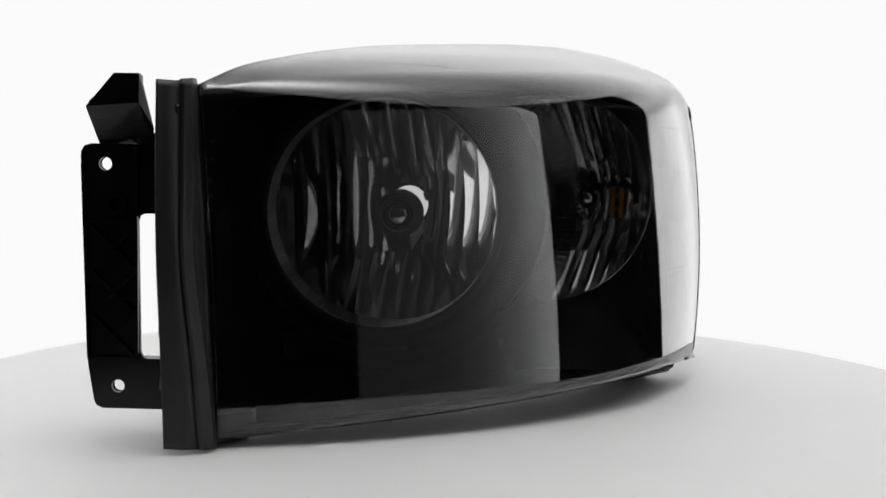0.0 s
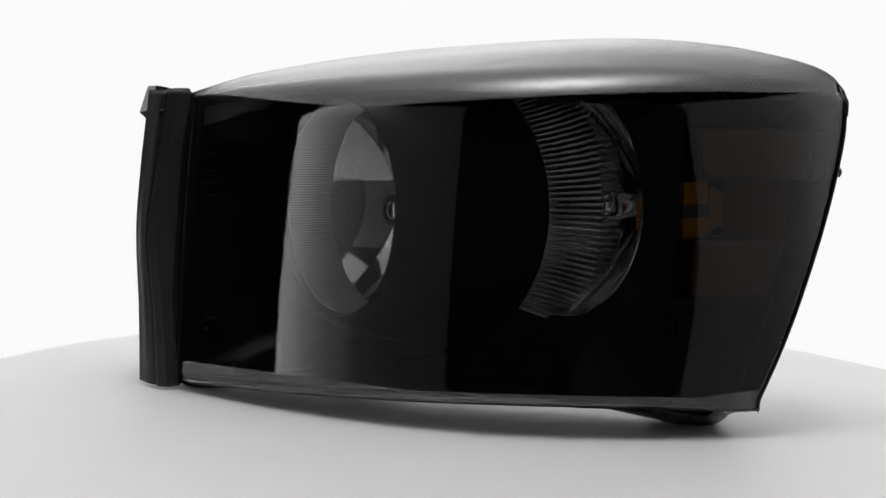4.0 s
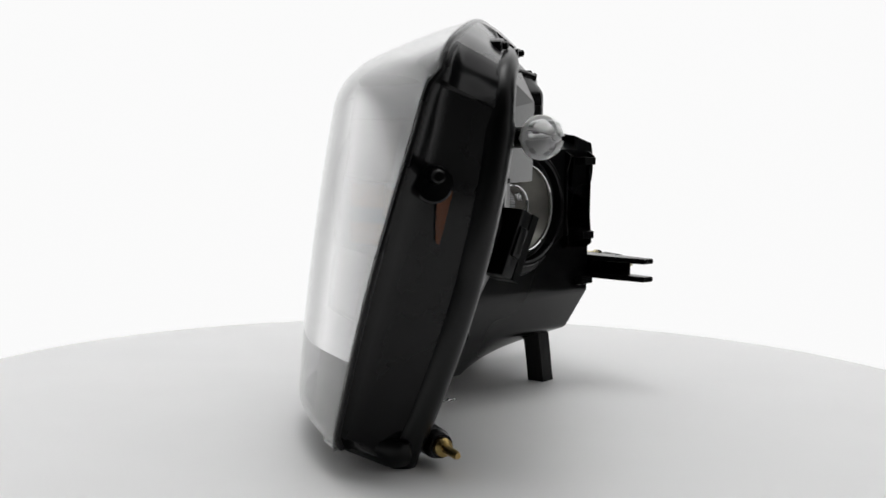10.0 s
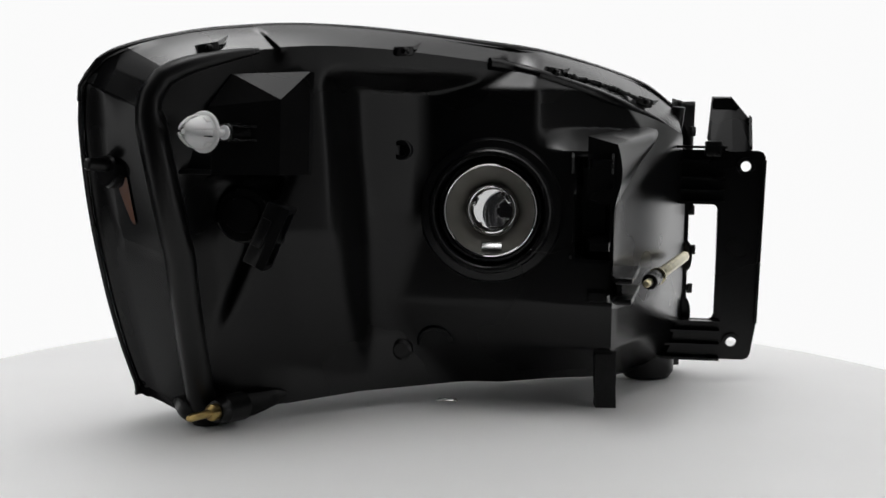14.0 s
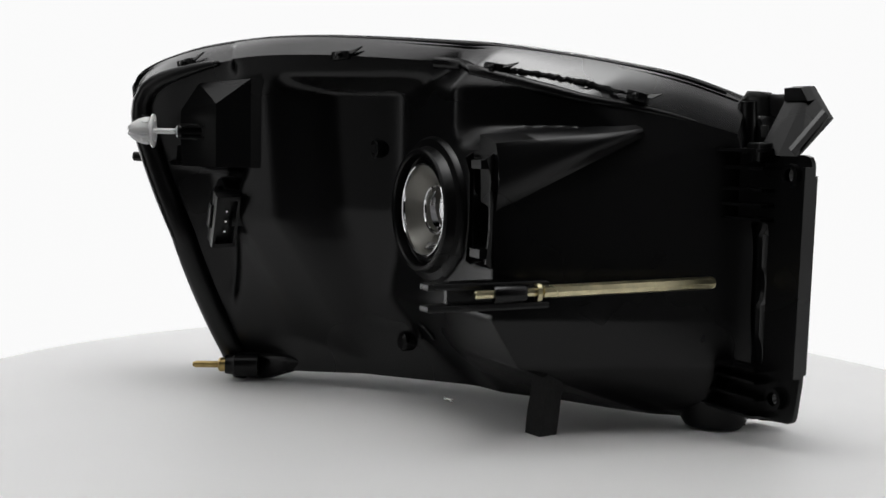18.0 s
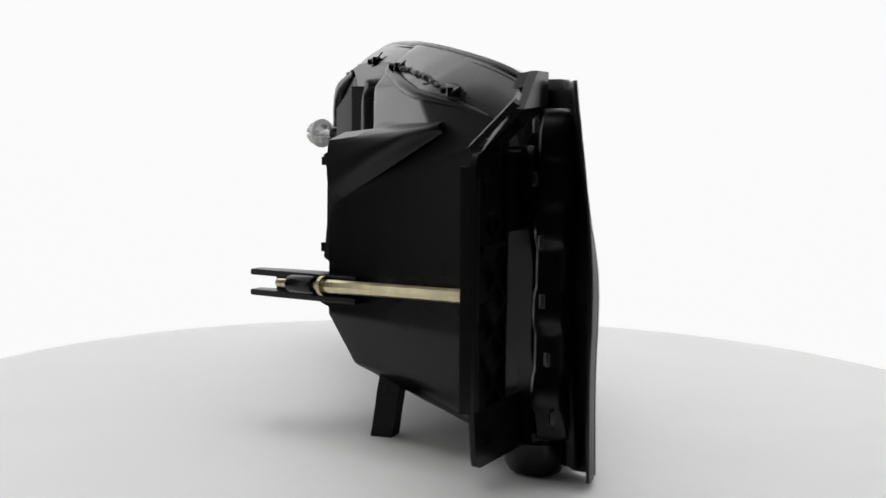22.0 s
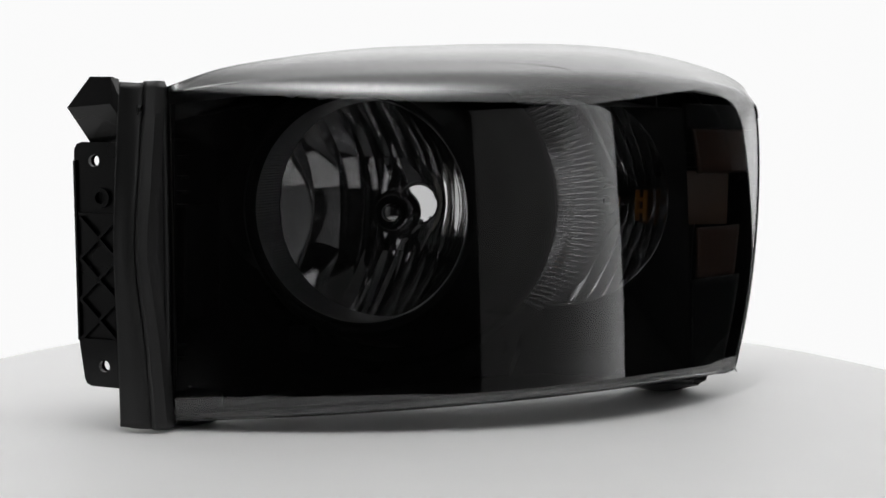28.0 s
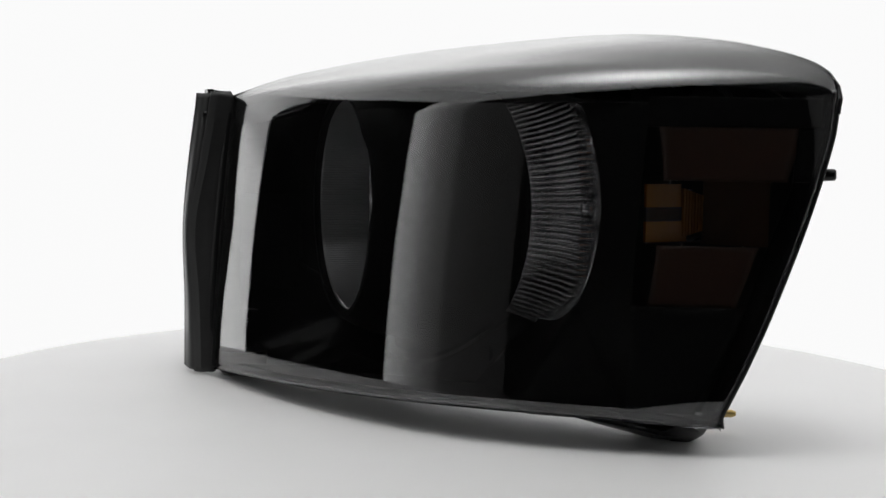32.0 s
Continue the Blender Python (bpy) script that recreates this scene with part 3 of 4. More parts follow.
def bowl(name, parent, c, deep, r, y_rim, y_deep, hole, columns, label, keep_off=0.0):
    """A chrome reflector in upright strips: columns are (left edge, right edge, crown, heights at which the strip is split); thin steps join the strips."""
    bm = bmesh.new()
    n, m = 8, 14

    def base(x, z):
        return y_deep + ((y_rim if keep_off else rim_depth(x)) - y_deep) * (math.hypot(x, z) / r) ** 2

    def strip(k, x0, x1, crown, z0, z1, step):
        rows = []
        for i in range(n + 1):
            f = i / n
            x = x0 + (x1 - x0) * f
            h = math.sqrt(max(0, r * r - x * x))
            lo, hi = max(-h, min(h, z0)), max(-h, min(h, z1))
            row = []
            for j in range(m + 1):
                z = lo + (hi - lo) * j / m
                t = max(0, (math.hypot(x, z) - hole) / (r - hole))
                # level across the strip, bowed only by its crown
                y = base(x0, z) * (1 - f) + base(x1, z) * f
                lift = crown * 4 * f * (1 - f) + step + (crown * 4 * (j / m) * (1 - j / m) if keep_off else 0.0)
                y -= lift * min(1, t * 5)
                p = Vector((deep[0] + (c[0] - deep[0]) * t + x, min(y, y_deep), deep[1] + (c[1] - deep[1]) * t + z))
                row.append(under_lens(p) if keep_off else p)
            rows.append(row)
        if max((q - rows[0][0]).length for w in rows for q in w) > 0.003:
            grid_mesh(rows, bm)
        return rows

    for k, (x0, x1, crown, cuts) in enumerate(columns):
        zs = [-r] + list(cuts) + [r]
        for q, (z0, z1) in enumerate(zip(zs, zs[1:])):
            inner = len(zs) > 2 and 0 < q < len(zs) - 2
            strip(k, x0, x1, crown * (0.4 if inner else 1.0), z0, z1, 0.0008 * (k % 2) + (0.0014 if inner else 0.0))
    gone = [f for f in bm.faces if f.calc_area() < 1e-10 or math.hypot(f.calc_center_median().x - deep[0], f.calc_center_median().z - deep[1]) < hole]
    if keep_off:
        gone += [f for f in bm.faces if math.hypot(f.calc_center_median().x - MAIN_C[0], f.calc_center_median().z - MAIN_C[1]) < keep_off * 1.01
                 or (f.calc_center_median().z < 0.088 and f.calc_center_median().x < 0.085)]
    bmesh.ops.delete(bm, geom=list(set(gone)), context="FACES")
    ob = part(name, bm, M_RIBS if keep_off else M_REFLECTOR, parent, label)
    # dark backing seen in the joints between the strips
    back = bmesh.new()
    rows = []
    for i in range(13):
        rr = hole + (r - hole) * i / 12
        row = []
        for j in range(48):
            a = 2 * math.pi * j / 48
            t = i / 12
            p = Vector((deep[0] + (c[0] - deep[0]) * t + rr * math.cos(a), base(rr * math.cos(a), rr * math.sin(a)) + 0.004, deep[1] + (c[1] - deep[1]) * t + rr * math.sin(a)))
            row.append(under_lens(p) if keep_off else p)
        rows.append(row)
    if not keep_off:
        part("reflector_back", grid_mesh(rows, back, True), M_DARKCHROME, ob, "dull back of the reflector")
    else:
        back.free()
    ring_m = Matrix.Translation((deep[0], y_deep, deep[1])) @ pose(0, 0, 0, 90, 0, 0)
    part("hole_rim", lathe(bmesh.new(), [(hole + 0.0024, -0.002), (hole + 0.0022, 0.0030), (hole, 0.0030), (hole - 0.0006, -0.004)], ring_m, 48, False, False), M_CHROME, ob, "raised rim of the bulb hole")


def plate_holes(outer, holes, m, thick):
    """A flat plate with holes, lying in the xy plane of m."""
    bm = bmesh.new()
    es = []
    for loop in (outer, *holes):
        vs = [bm.verts.new((x, y, 0)) for x, y in loop]
        es += [bm.edges.new((vs[i], vs[(i + 1) % len(vs)])) for i in range(len(vs))]
    bmesh.ops.triangle_fill(bm, use_beauty=True, use_dissolve=False, edges=es)
    ret = bmesh.ops.extrude_face_region(bm, geom=list(bm.faces))
    for v in ret["geom"]:
        if isinstance(v, bmesh.types.BMVert):
            v.co.z += thick
    bm.transform(m)
    return bm


def ring(x, y, r, n=20):
    return [(x + r * math.cos(2 * math.pi * i / n), y + r * math.sin(2 * math.pi * i / n)) for i in range(n)]


def bracket(root):
    y = -0.135
    m = Matrix.Translation((0, y, 0)) @ pose(0, 0, 0, 90, 0, 0)
    outer = [(-0.2495, 0.0262), (-0.2478, 0.0225), (-0.2435, 0.0205), (-0.172, 0.0200), (-0.172, 0.206), (-0.250, 0.206), (-0.2545, 0.2045), (-0.2568, 0.2005), (-0.2570, 0.196), (-0.2535, 0.052)]
    slot = [(-0.2120, 0.0560), (-0.2150, 0.0575), (-0.2165, 0.0610), (-0.2175, 0.1530), (-0.2160, 0.1565), (-0.2130, 0.1580), (-0.180, 0.1580), (-0.180, 0.0560)]
    bm = plate_holes(outer, [slot[::-1], ring(-0.2400, 0.1921, 0.0046), ring(-0.2325, 0.0364, 0.0046)], m, 0.0035)
    br = part("bracket", bm, M_BLACK, root, "black plastic side bracket with screw holes")
    # raised lips round the pocket, cross ribs and edges
    def rib(x0, z0, x1, z1, w=0.0022, h=0.0042):
        a, b = Vector((x0, y - 0.0035, z0)), Vector((x1, y - 0.0035, z1))
        q = along(a, b)
        fwd = q.inverted().to_3x3() @ Vector((0, -1, 0))
        side = fwd.cross(Vector((0, 0, 1))).normalized()
        bm_ = bmesh.new()
        ln = (b - a).length
        vs = []
        for d in (0, ln):
            for sg, hh in ((-1, 0), (1, 0), (1, h), (-1, h)):
                vs.append(bm_.verts.new(q @ (side * sg * w / 2 + fwd * (hh - 0.0005) + Vector((0, 0, d)))))
        for f in ((0, 1, 2, 3), (7, 6, 5, 4), (0, 4, 5, 1), (1, 5, 6, 2), (2, 6, 7, 3), (3, 7, 4, 0)):
            bm_.faces.new([vs[i] for i in f])
        part("rib", bm_, M_BLACK, br, smooth=False)
    zs = [0.0565, 0.0875, 0.1185, 0.1495]
    xl, xr = -0.2505, -0.2190
    for a, b in zip(zs, zs[1:]):
        rib(xl, a, xr, b)
        rib(xr, a, xl, b)
    for z in (zs[0], 0.152):
        rib(xl - 0.001, z, xr + 0.001, z)
    rib(-0.2182, 0.058, -0.2182, 0.204, 0.0022, 0.0045)
    rib(-0.2525, 0.056, -0.2555, 0.192, 0.0018, 0.0030)
    # blind boss
    bm = lathe(bmesh.new(), [(0.0075, 0.0), (0.0075, 0.003), (0.0045, 0.003), (0.0042, -0.001)], Matrix.Translation((-0.233, y - 0.0035, 0.1645)) @ pose(0, 0, 0, 90, 0, 0), 24)
    part("boss", bm, M_BLACK, br)
    for hx, hz in ((-0.2400, 0.1921), (-0.2325, 0.0364)):
        bm = lathe(bmesh.new(), [(0.0046, 0.0), (0.0078, 0.0), (0.0078, 0.0045), (0.0046, 0.0045)], Matrix.Translation((hx, y, hz)) @ pose(0, 0, 0, -90, 0, 0), 24, False, False)
        part("screw_boss", bm, M_BLACK, br)
    # wall behind the outer edge and shelf ribs towards the housing
    bm = bmesh.new()
    for z, x in ((0.054, -0.2538), (0.198, -0.2572)):
        for dx, dy in ((0, -0.001), (0.0024, -0.001), (0, 0.006), (0.0024, 0.006)):
            bm.verts.new((x + dx, y + dy, z))
    bmesh.ops.convex_hull(bm, input=list(bm.verts))
    part("edge_wall", bm, M_BLACK, br, smooth=False)
    for z in (0.2085, 0.196, 0.181, 0.170, 0.160, 0.0545, 0.046, 0.034, 0.0215):
        part("shelf_rib", box(bmesh.new(), (-0.222, y, z - 0.0011), (-0.168, y + (0.018 if z > 0.2 else 0.012), z + 0.0011)), M_BLACK, br, smooth=False)
    part("post", box(bmesh.new(), (-0.2185, y - 0.002, 0.200), (-0.2040, y + 0.012, 0.214), bevel=0.002), M_BLACK, br)
    # horn on top: a solid slanting body with raised edges and a block behind its tip
    def slab_of(bm, pts, off):
        vs = [bm.verts.new(Vector(p) + Vector(o)) for p in pts for o in ((0, 0, 0), off)]
        bmesh.ops.convex_hull(bm, input=vs)
    bm = bmesh.new()
    for p in ((-0.2461, -0.163, 0.231), (-0.227, -0.163, 0.2535), (-0.2102, -0.163, 0.2535), (-0.2105, -0.163, 0.234), (-0.2461, -0.158, 0.231), (-0.227, -0.158, 0.2535),
              (-0.2102, -0.158, 0.2535), (-0.2445, -0.135, 0.205), (-0.228, -0.131, 0.205), (-0.206, -0.139, 0.2165), (-0.209, -0.131, 0.207)):
        bm.verts.new(p)
    bmesh.ops.convex_hull(bm, input=list(bm.verts))
    part("horn", bm, M_BLACK, br, "slanting locating horn", smooth=False)
    bm = bmesh.new()
    slab_of(bm, ((-0.2265, -0.1586, 0.2532), (-0.2105, -0.1586, 0.2532), (-0.2105, -0.1586, 0.2440), (-0.2340, -0.1586, 0.2440)), (0, 0.008, -0.001))
    slab_of(bm, ((-0.2455, -0.1590, 0.2330), (-0.2428, -0.1590, 0.2350), (-0.2420, -0.1310, 0.2080), (-0.2445, -0.1310, 0.2060)), (0, 0.0035, 0.0025))
    part("horn_rib", bm, M_BLACK, br, smooth=False)
    # lumpy moulded web between the bracket and the trim
    rows = []
    for i in range(61):
        z = 0.028 + 0.205 * i / 60
        lump = 0.0042 * max(0.0, math.sin(2 * math.pi * (z - 0.045) / 0.052)) ** 0.4
        x = interp(z, [0.02, 0.05, 0.17, 0.235], [-0.1850, -0.1930, -0.1930, -0.1860]) - lump
        rows.append([Vector((-0.176, -0.149, z)), Vector((x + 0.002, -0.150, z)), Vector((x, -0.152, z)), Vector((x, -0.163, z)), Vector((x + 0.003, -0.168, z)), Vector((-0.184, -0.1715, z))])
    ob = part("moulded_web", grid_mesh(rows), M_BLACK, br, "lumpy black moulded web beside the trim")
    sm = ob.modifiers.new("thickness", "SOLIDIFY")
    sm.thickness, sm.offset = 0.002, -1


def trim(root):
    """Wavy rubber strip: its outer edge o and its lens-side edge e bow forward at half height; a bead runs along e."""
    zs = [0.0035, 0.065, 0.13, 0.185, 0.2485]
    rows = []
    for i in range(49):
        t = i / 48
        z = 0.0035 + 0.2450 * t
        o = Vector((curve(z, zs, [-0.1897, -0.1918, -0.1940, -0.1955, -0.1965]), curve(z, zs, [-0.1855, -0.1850, -0.1860, -0.1815, -0.1735]), z))
        e = Vector((curve(z, zs, [-0.1590, -0.1650, -0.1725, -0.1750, -0.1775]), curve(z, zs, [-0.1760, -0.1765, -0.1790, -0.1690, -0.1570]), z))
        row = []
        for k in range(21):
            f = k / 20
            q = o.lerp(e, f)
            q.y -= 0.0022 * math.sin(f * math.pi) ** 2 + 0.0026 * math.exp(-((f - 0.86) / 0.07) ** 2) - 0.0016 * math.exp(-((f - 0.68) / 0.06) ** 2)
            q.z += 0.004 * (f - 0.5) * (t - 0.5) + (0.0030 * abs(f - 0.55) if t > 0.96 else 0)
            row.append(q)
        row.append(row[-1] + Vector((0.0005, 0.009, 0)))
        row.append(L(U0 + 0.001, v_front(U0, z) + 0.005, min(z, 0.240)))
        rows.append(row)
    ob = part("trim_strip", grid_mesh(rows), M_RUBBER, root, "black rubber trim strip at the inner end")
    sm = ob.modifiers.new("thickness", "SOLIDIFY")
    sm.thickness, sm.offset = 0.0022, 1
    for z, x, yy in ((0.190, -0.1955, -0.1495), (0.1515, -0.1955, -0.1545), (0.1157, -0.1975, -0.1570), (0.080, -0.1960, -0.1605), (0.044, -0.1945, -0.1640), (0.222, -0.1940, -0.1490)):
        part("trim_clip", box(bmesh.new(), (-0.0024, -0.0016, -0.0044), (0.0024, 0.0016, 0.0044), Matrix.Translation((x, yy, z)) @ pose(0, 0, 0, 0, 0, 35), 0.0008), M_TRIMCLIP, ob)
    # channel between strip and lens
    rows = []
    for i in range(25):
        t = i / 24
        z = 0.008 + 0.202 * t
        a = Vector((-0.166, -0.1655, z)).lerp(Vector((-0.183, -0.1520, z)), t) + Vector((0, 0.006, 0))
        b = L(U0 + 0.001, v_front(U0, z) + 0.006, z)
        c = Vector((-0.180, -0.138, z)).lerp(Vector((-0.184, -0.138, z)), t)
        rows.append([b, b.lerp(a, 0.6), a, a.lerp(c, 0.3) + Vector((-0.004, -0.002, 0)), a.lerp(c, 0.7) + Vector((-0.004, -0.002, 0)), c])
    ob = part("inner_channel", grid_mesh(rows), M_BLACK, root, "black moulded channel behind the trim")
    sm = ob.modifiers.new("thickness", "SOLIDIFY")
    sm.thickness = 0.003


def rear_fittings(root):
    # collar and silver funnel round the main bulb opening
    back = Matrix.Translation((SOCKET[0], 0.0, SOCKET[1])) @ pose(0, 0, 0, -90, 0, 0)
    bm = lathe(bmesh.new(), [(0.057, 0.020), (0.056, 0.037), (0.054, 0.040), (0.0485, 0.041), (0.0475, 0.044), (0.0468, 0.048), (0.0455, 0.0492), (0.0435, 0.0492), (0.0425, 0.048), (0.0420, 0.041), (0.0400, 0.039), (0.0390, 0.0425), (0.0374, 0.0430), (0.0364, 0.0415), (0.0360, 0.030)], back, 72, False, False)
    part("collar", bm, M_BLACK, root, "black stepped socket collar")
    bm = lathe(bmesh.new(), [(0.0361, 0.0425), (0.0354, 0.0440), (0.0345, 0.0434), (0.0336, 0.0395), (0.0205, 0.027), (0.0192, 0.033), (0.0183, 0.0335), (0.0168, 0.0325), (0.0158, 0.026), (0.0154, 0.022)], back, 72, False, False)
    fun = part("socket_funnel", bm, M_FUNNEL, root, "frosted grey bulb socket funnel")
    for nm, r0, yy in (("outer_rim", 0.0351, 0.0443), ("inner_rim", 0.0180, 0.0338)):
        part(nm, lathe(bmesh.new(), [(r0 - 0.0012, yy - 0.0014), (r0 - 0.0008, yy + 0.0003), (r0, yy + 0.0008), (r0 + 0.0007, yy + 0.0004), (r0 + 0.0010, yy - 0.0010)], back, 72, False, False), M_CHROME, fun, "bright rim")
    for a in (95, 215, 335):
        q = back @ pose(0, 0, 0, 0, 0, a)
        part("lug", box(bmesh.new(), (0.0130, -0.0035, 0.027), (0.0164, 0.0035, 0.031), q, 0.0006), M_SILVER, fun)
    part("vent", box(bmesh.new(), (-0.008, -0.0032, -0.001), (0.008, 0.0032, 0.0016), Matrix.Translation((SOCKET[0] - 0.001, 0.0365, SOCKET[1] - 0.0280)) @ pose(0, 0, 0, -52, 0, 0), 0.0006), M_SILVER, fun)
    # mounting box with the push clip
    bm = bmesh.new()
    for p in ((0.0803, 0.1416, 0.2579), (0.0812, 0.1416, 0.1865), (0.0945, 0.166, 0.2377), (0.0950, 0.166, 0.1865), (0.1269, 0.1703, 0.2545), (0.140, 0.182, 0.1865), (0.140, 0.182, 0.232),
              (0.0815, 0.110, 0.1865), (0.0805, 0.115, 0.2575), (0.140, 0.140, 0.1865), (0.140, 0.150, 0.2545)):
        bm.verts.new(p)
    bmesh.ops.convex_hull(bm, input=list(bm.verts))
    mb = part("mount_box", bm, M_BLACK, root, "black moulded mounting box", smooth=False)
    b = L(0.2480, 0.1040, 0.2153)
    d = Vector((math.cos(radians(67)), math.sin(radians(67)), 0.01)).normalized()
    a = b - d * 0.02
    m = along(a, b)
    bm = lathe(bmesh.new(), [(0.0068, -0.045), (0.0064, -0.024), (0.0056, -0.023)], m, 24)
    part("stud_boss", bm, M_BLACK, mb)
    for z in (-0.0046, 0.0046):
        part("boss_rib", box(bmesh.new(), (-0.0095, z - 0.0008, -0.045), (0.0095, z + 0.0008, -0.026), m, 0.0004), M_BLACK, mb)
    bm = lathe(bmesh.new(), [(0.0042, -0.0240), (0.0050, -0.0232), (0.0050, -0.0222), (0.0042, -0.0215), (0.0024, -0.0210), (0.0024, 0.0)], m, 20)
    kn = part("push_clip", bm, M_NYLON, root, "white nylon push clip on a steel stud")
    bm = lathe(bmesh.new(), [(0.0092, -0.0040), (0.0132, -0.0040), (0.0138, -0.0034), (0.0138, -0.0022), (0.0132, -0.0016), (0.0092, -0.0016), (0.0092, -0.0040)], m, 40, False, False)
    part("clip_flange", bm, M_NYLON, kn, "thin white round flange")
    part("clip_core", lathe(bmesh.new(), [(0.0030, -0.002), (0.0030, 0.0135), (0.0018, 0.0165)], m, 16), M_NYLON, kn)
    prof = [(0.0104, -0.0018), (0.0108, 0.0015), (0.0104, 0.005), (0.0088, 0.0095), (0.0060, 0.0140), (0.0030, 0.0168)]
    for i in range(4):
        rows = [[m @ Vector((r * math.cos(radians(90 * i + 8 + 6.2 * j)), r * math.sin(radians(90 * i + 8 + 6.2 * j)), h)) for j in range(11)] for r, h in prof]
        lf = part("clip_leaf", grid_mesh(rows), M_NYLON, kn, "curved white clip leaf")
        sm = lf.modifiers.new("thickness", "SOLIDIFY")
        sm.thickness, sm.offset = 0.0013, 0
        q = m @ pose(0, 0, 0, 0, 0, 90 * i + 45)
        part("barb", box(bmesh.new(), (0.0060, -0.0022, -0.0005), (0.0122, 0.0022, 0.0050), q, 0.0008), M_NYLON, kn)
    # shelf under the stud
    part("stud_shelf", box(bmesh.new(), (0.138, 0.150, 0.1865), (0.176, 0.186, 0.190), bevel=0.001), M_BLACK, mb)
    part("shelf_side", box(bmesh.new(), (0.138, 0.178, 0.190), (0.174, 0.182, 0.203), bevel=0.001), M_BLACK, mb)
    # signal socket with its plug
    q = Matrix.Translation((0.1255, 0.0, 0.158)) @ pose(0, 0, 0, -90, 0, 0)
    sk = part("signal_socket", lathe(bmesh.new(), [(0.0200, 0.110), (0.0200, 0.150), (0.0180, 0.153), (0.0130, 0.153), (0.0120, 0.156)], q, 40), M_BLACK, root, "round black signal bulb socket")
    c0, c1 = Vector((0.0963, 0.1590, 0.1660)), Vector((0.1150, 0.1580, 0.1240))
    ln = (c1 - c0).length
    zd = (c1 - c0).normalized()
    xd = Vector((0, 1, 0)).cross(zd).normalized()
    yd = zd.cross(xd)
    q = Matrix(((xd.x, yd.x, zd.x, c0.x), (xd.y, yd.y, zd.y, c0.y), (xd.z, yd.z, zd.z, c0.z), (0, 0, 0, 1)))
    bm = box(bmesh.new(), (-0.0075, -0.013, 0), (0.0030, 0.0075, ln), q, 0.0012)
    pl = part("connector", bm, M_BLACK, sk, "black three-pin connector")
    bm = bmesh.new()
    for lo, hi in (((0.0028, -0.012, 0.0), (0.0090, -0.0095, ln)), ((0.0028, 0.0055, 0.0), (0.0090, 0.0078, ln)), ((0.0028, -0.012, 0.0), (0.0090, 0.0078, 0.0035)), ((0.0028, -0.012, ln - 0.0035), (0.0090, 0.0078, ln))):
        box(bm, lo, hi, q)
    part("connector_rim", bm, M_BLACK, pl, "raised rim round the pins", smooth=False)
    for k in (0.3, 0.5, 0.7):
        part("contact_pin", box(bmesh.new(), (0.0028, -0.0030, ln * k - 0.0008), (0.0070, -0.0012, ln * k + 0.0008), q), M_SILVER, pl)
    part("latch", box(bmesh.new(), (-0.0060, 0.0072, ln * 0.25), (0.0010, 0.0098, ln * 0.7), q, 0.0008), M_BLACK, pl)
    part("socket_arm", box(bmesh.new(), (0.098, 0.140, 0.138), (0.130, 0.152, 0.152), bevel=0.002), M_BLACK, sk)
    # feet and lower lobes
    bm = bmesh.new()
    for p in ((0.206, 0.009, 0.0), (0.176, 0.007, 0.0005), (0.214, -0.001, 0.0), (0.185, -0.012, 0.0005), (0.218, 0.012, 0.006), (0.160, 0.010, 0.008), (0.128, 0.004, 0.017),
              (0.125, -0.050, 0.018), (0.210, -0.045, 0.013), (0.224, 0.0, 0.008), (0.222, 0.012, 0.020), (0.150, 0.014, 0.024), (0.224, -0.03, 0.024), (0.150, -0.05, 0.026)):
        bm.verts.new(L(*p))
    bmesh.ops.convex_hull(bm, input=list(bm.verts))
    bmesh.ops.bevel(bm, geom=list(bm.edges), offset=0.003, segments=2, affect="EDGES", profile=0.5)
    part("foot", bm, M_BLACK, root, "rounded lower lobe of the housing")
    for x, y, r, z1, long in ((-0.1600, -0.1400, 0.020, 0.022, 1.25),):
        q = Matrix.Translation((x, y, 0)) @ pose(0, 0, 0, 0, 0, 35) @ Matrix.Diagonal((long, 1.0, 1, 1))
        part("foot", lathe(bmesh.new(), [(r * 0.55, 0.0), (r * 0.85, 0.0015), (r, 0.007), (r, z1)], q, 32), M_BLACK, root, "rounded lower lobe of the housing")
    t2 = L(0.2269, 0.0443, 0.0147)
    m = along(t2 - d * 0.040, t2)
    part("screw_boss", lathe(bmesh.new(), [(0.0105, -0.016), (0.0100, 0.004), (0.0085, 0.006), (0.0080, 0.012)], m, 28), M_BLACK, root)
    part("adjusting_screw", lathe(bmesh.new(), [(0.0045, 0.010), (0.0062, 0.012), (0.0062, 0.0165), (0.0045, 0.018), (0.0029, 0.0185), (0.0029, 0.037), (0.0018, 0.040)], m, 20), M_BRASS, root, "brass adjusting screw")
    # adjuster rod with bush and clevis
    ra, rb = Vector((-0.1554, 0.0600, 0.1085)), Vector((-0.1880, -0.1065, 0.1136))
    m = along(ra, rb)
    ln = (rb - ra).length
    rod = part("adjuster_rod", lathe(bmesh.new(), [(0.0022, -0.004), (0.0030, -0.003), (0.0030, 0.008), (0.0030, 0.044), (0.0046, 0.045), (0.0046, ln + 0.003), (0.0040, ln + 0.005)], m, 8), M_ZINC, root, "yellow zinc-plated adjuster rod")
    part("bush", lathe(bmesh.new(), [(0.0056, 0.009), (0.0062, 0.011), (0.0062, 0.030), (0.0056, 0.032)], m, 24), M_BLACK, rod, "black rod bush")
    part("lock_washer", lathe(bmesh.new(), [(0.0046, 0.039), (0.0068, 0.0395), (0.0068, 0.0425), (0.0046, 0.043)], m, 24), M_ZINC, rod)
    tip = L(-0.0576, 0.1552, 0.1133)
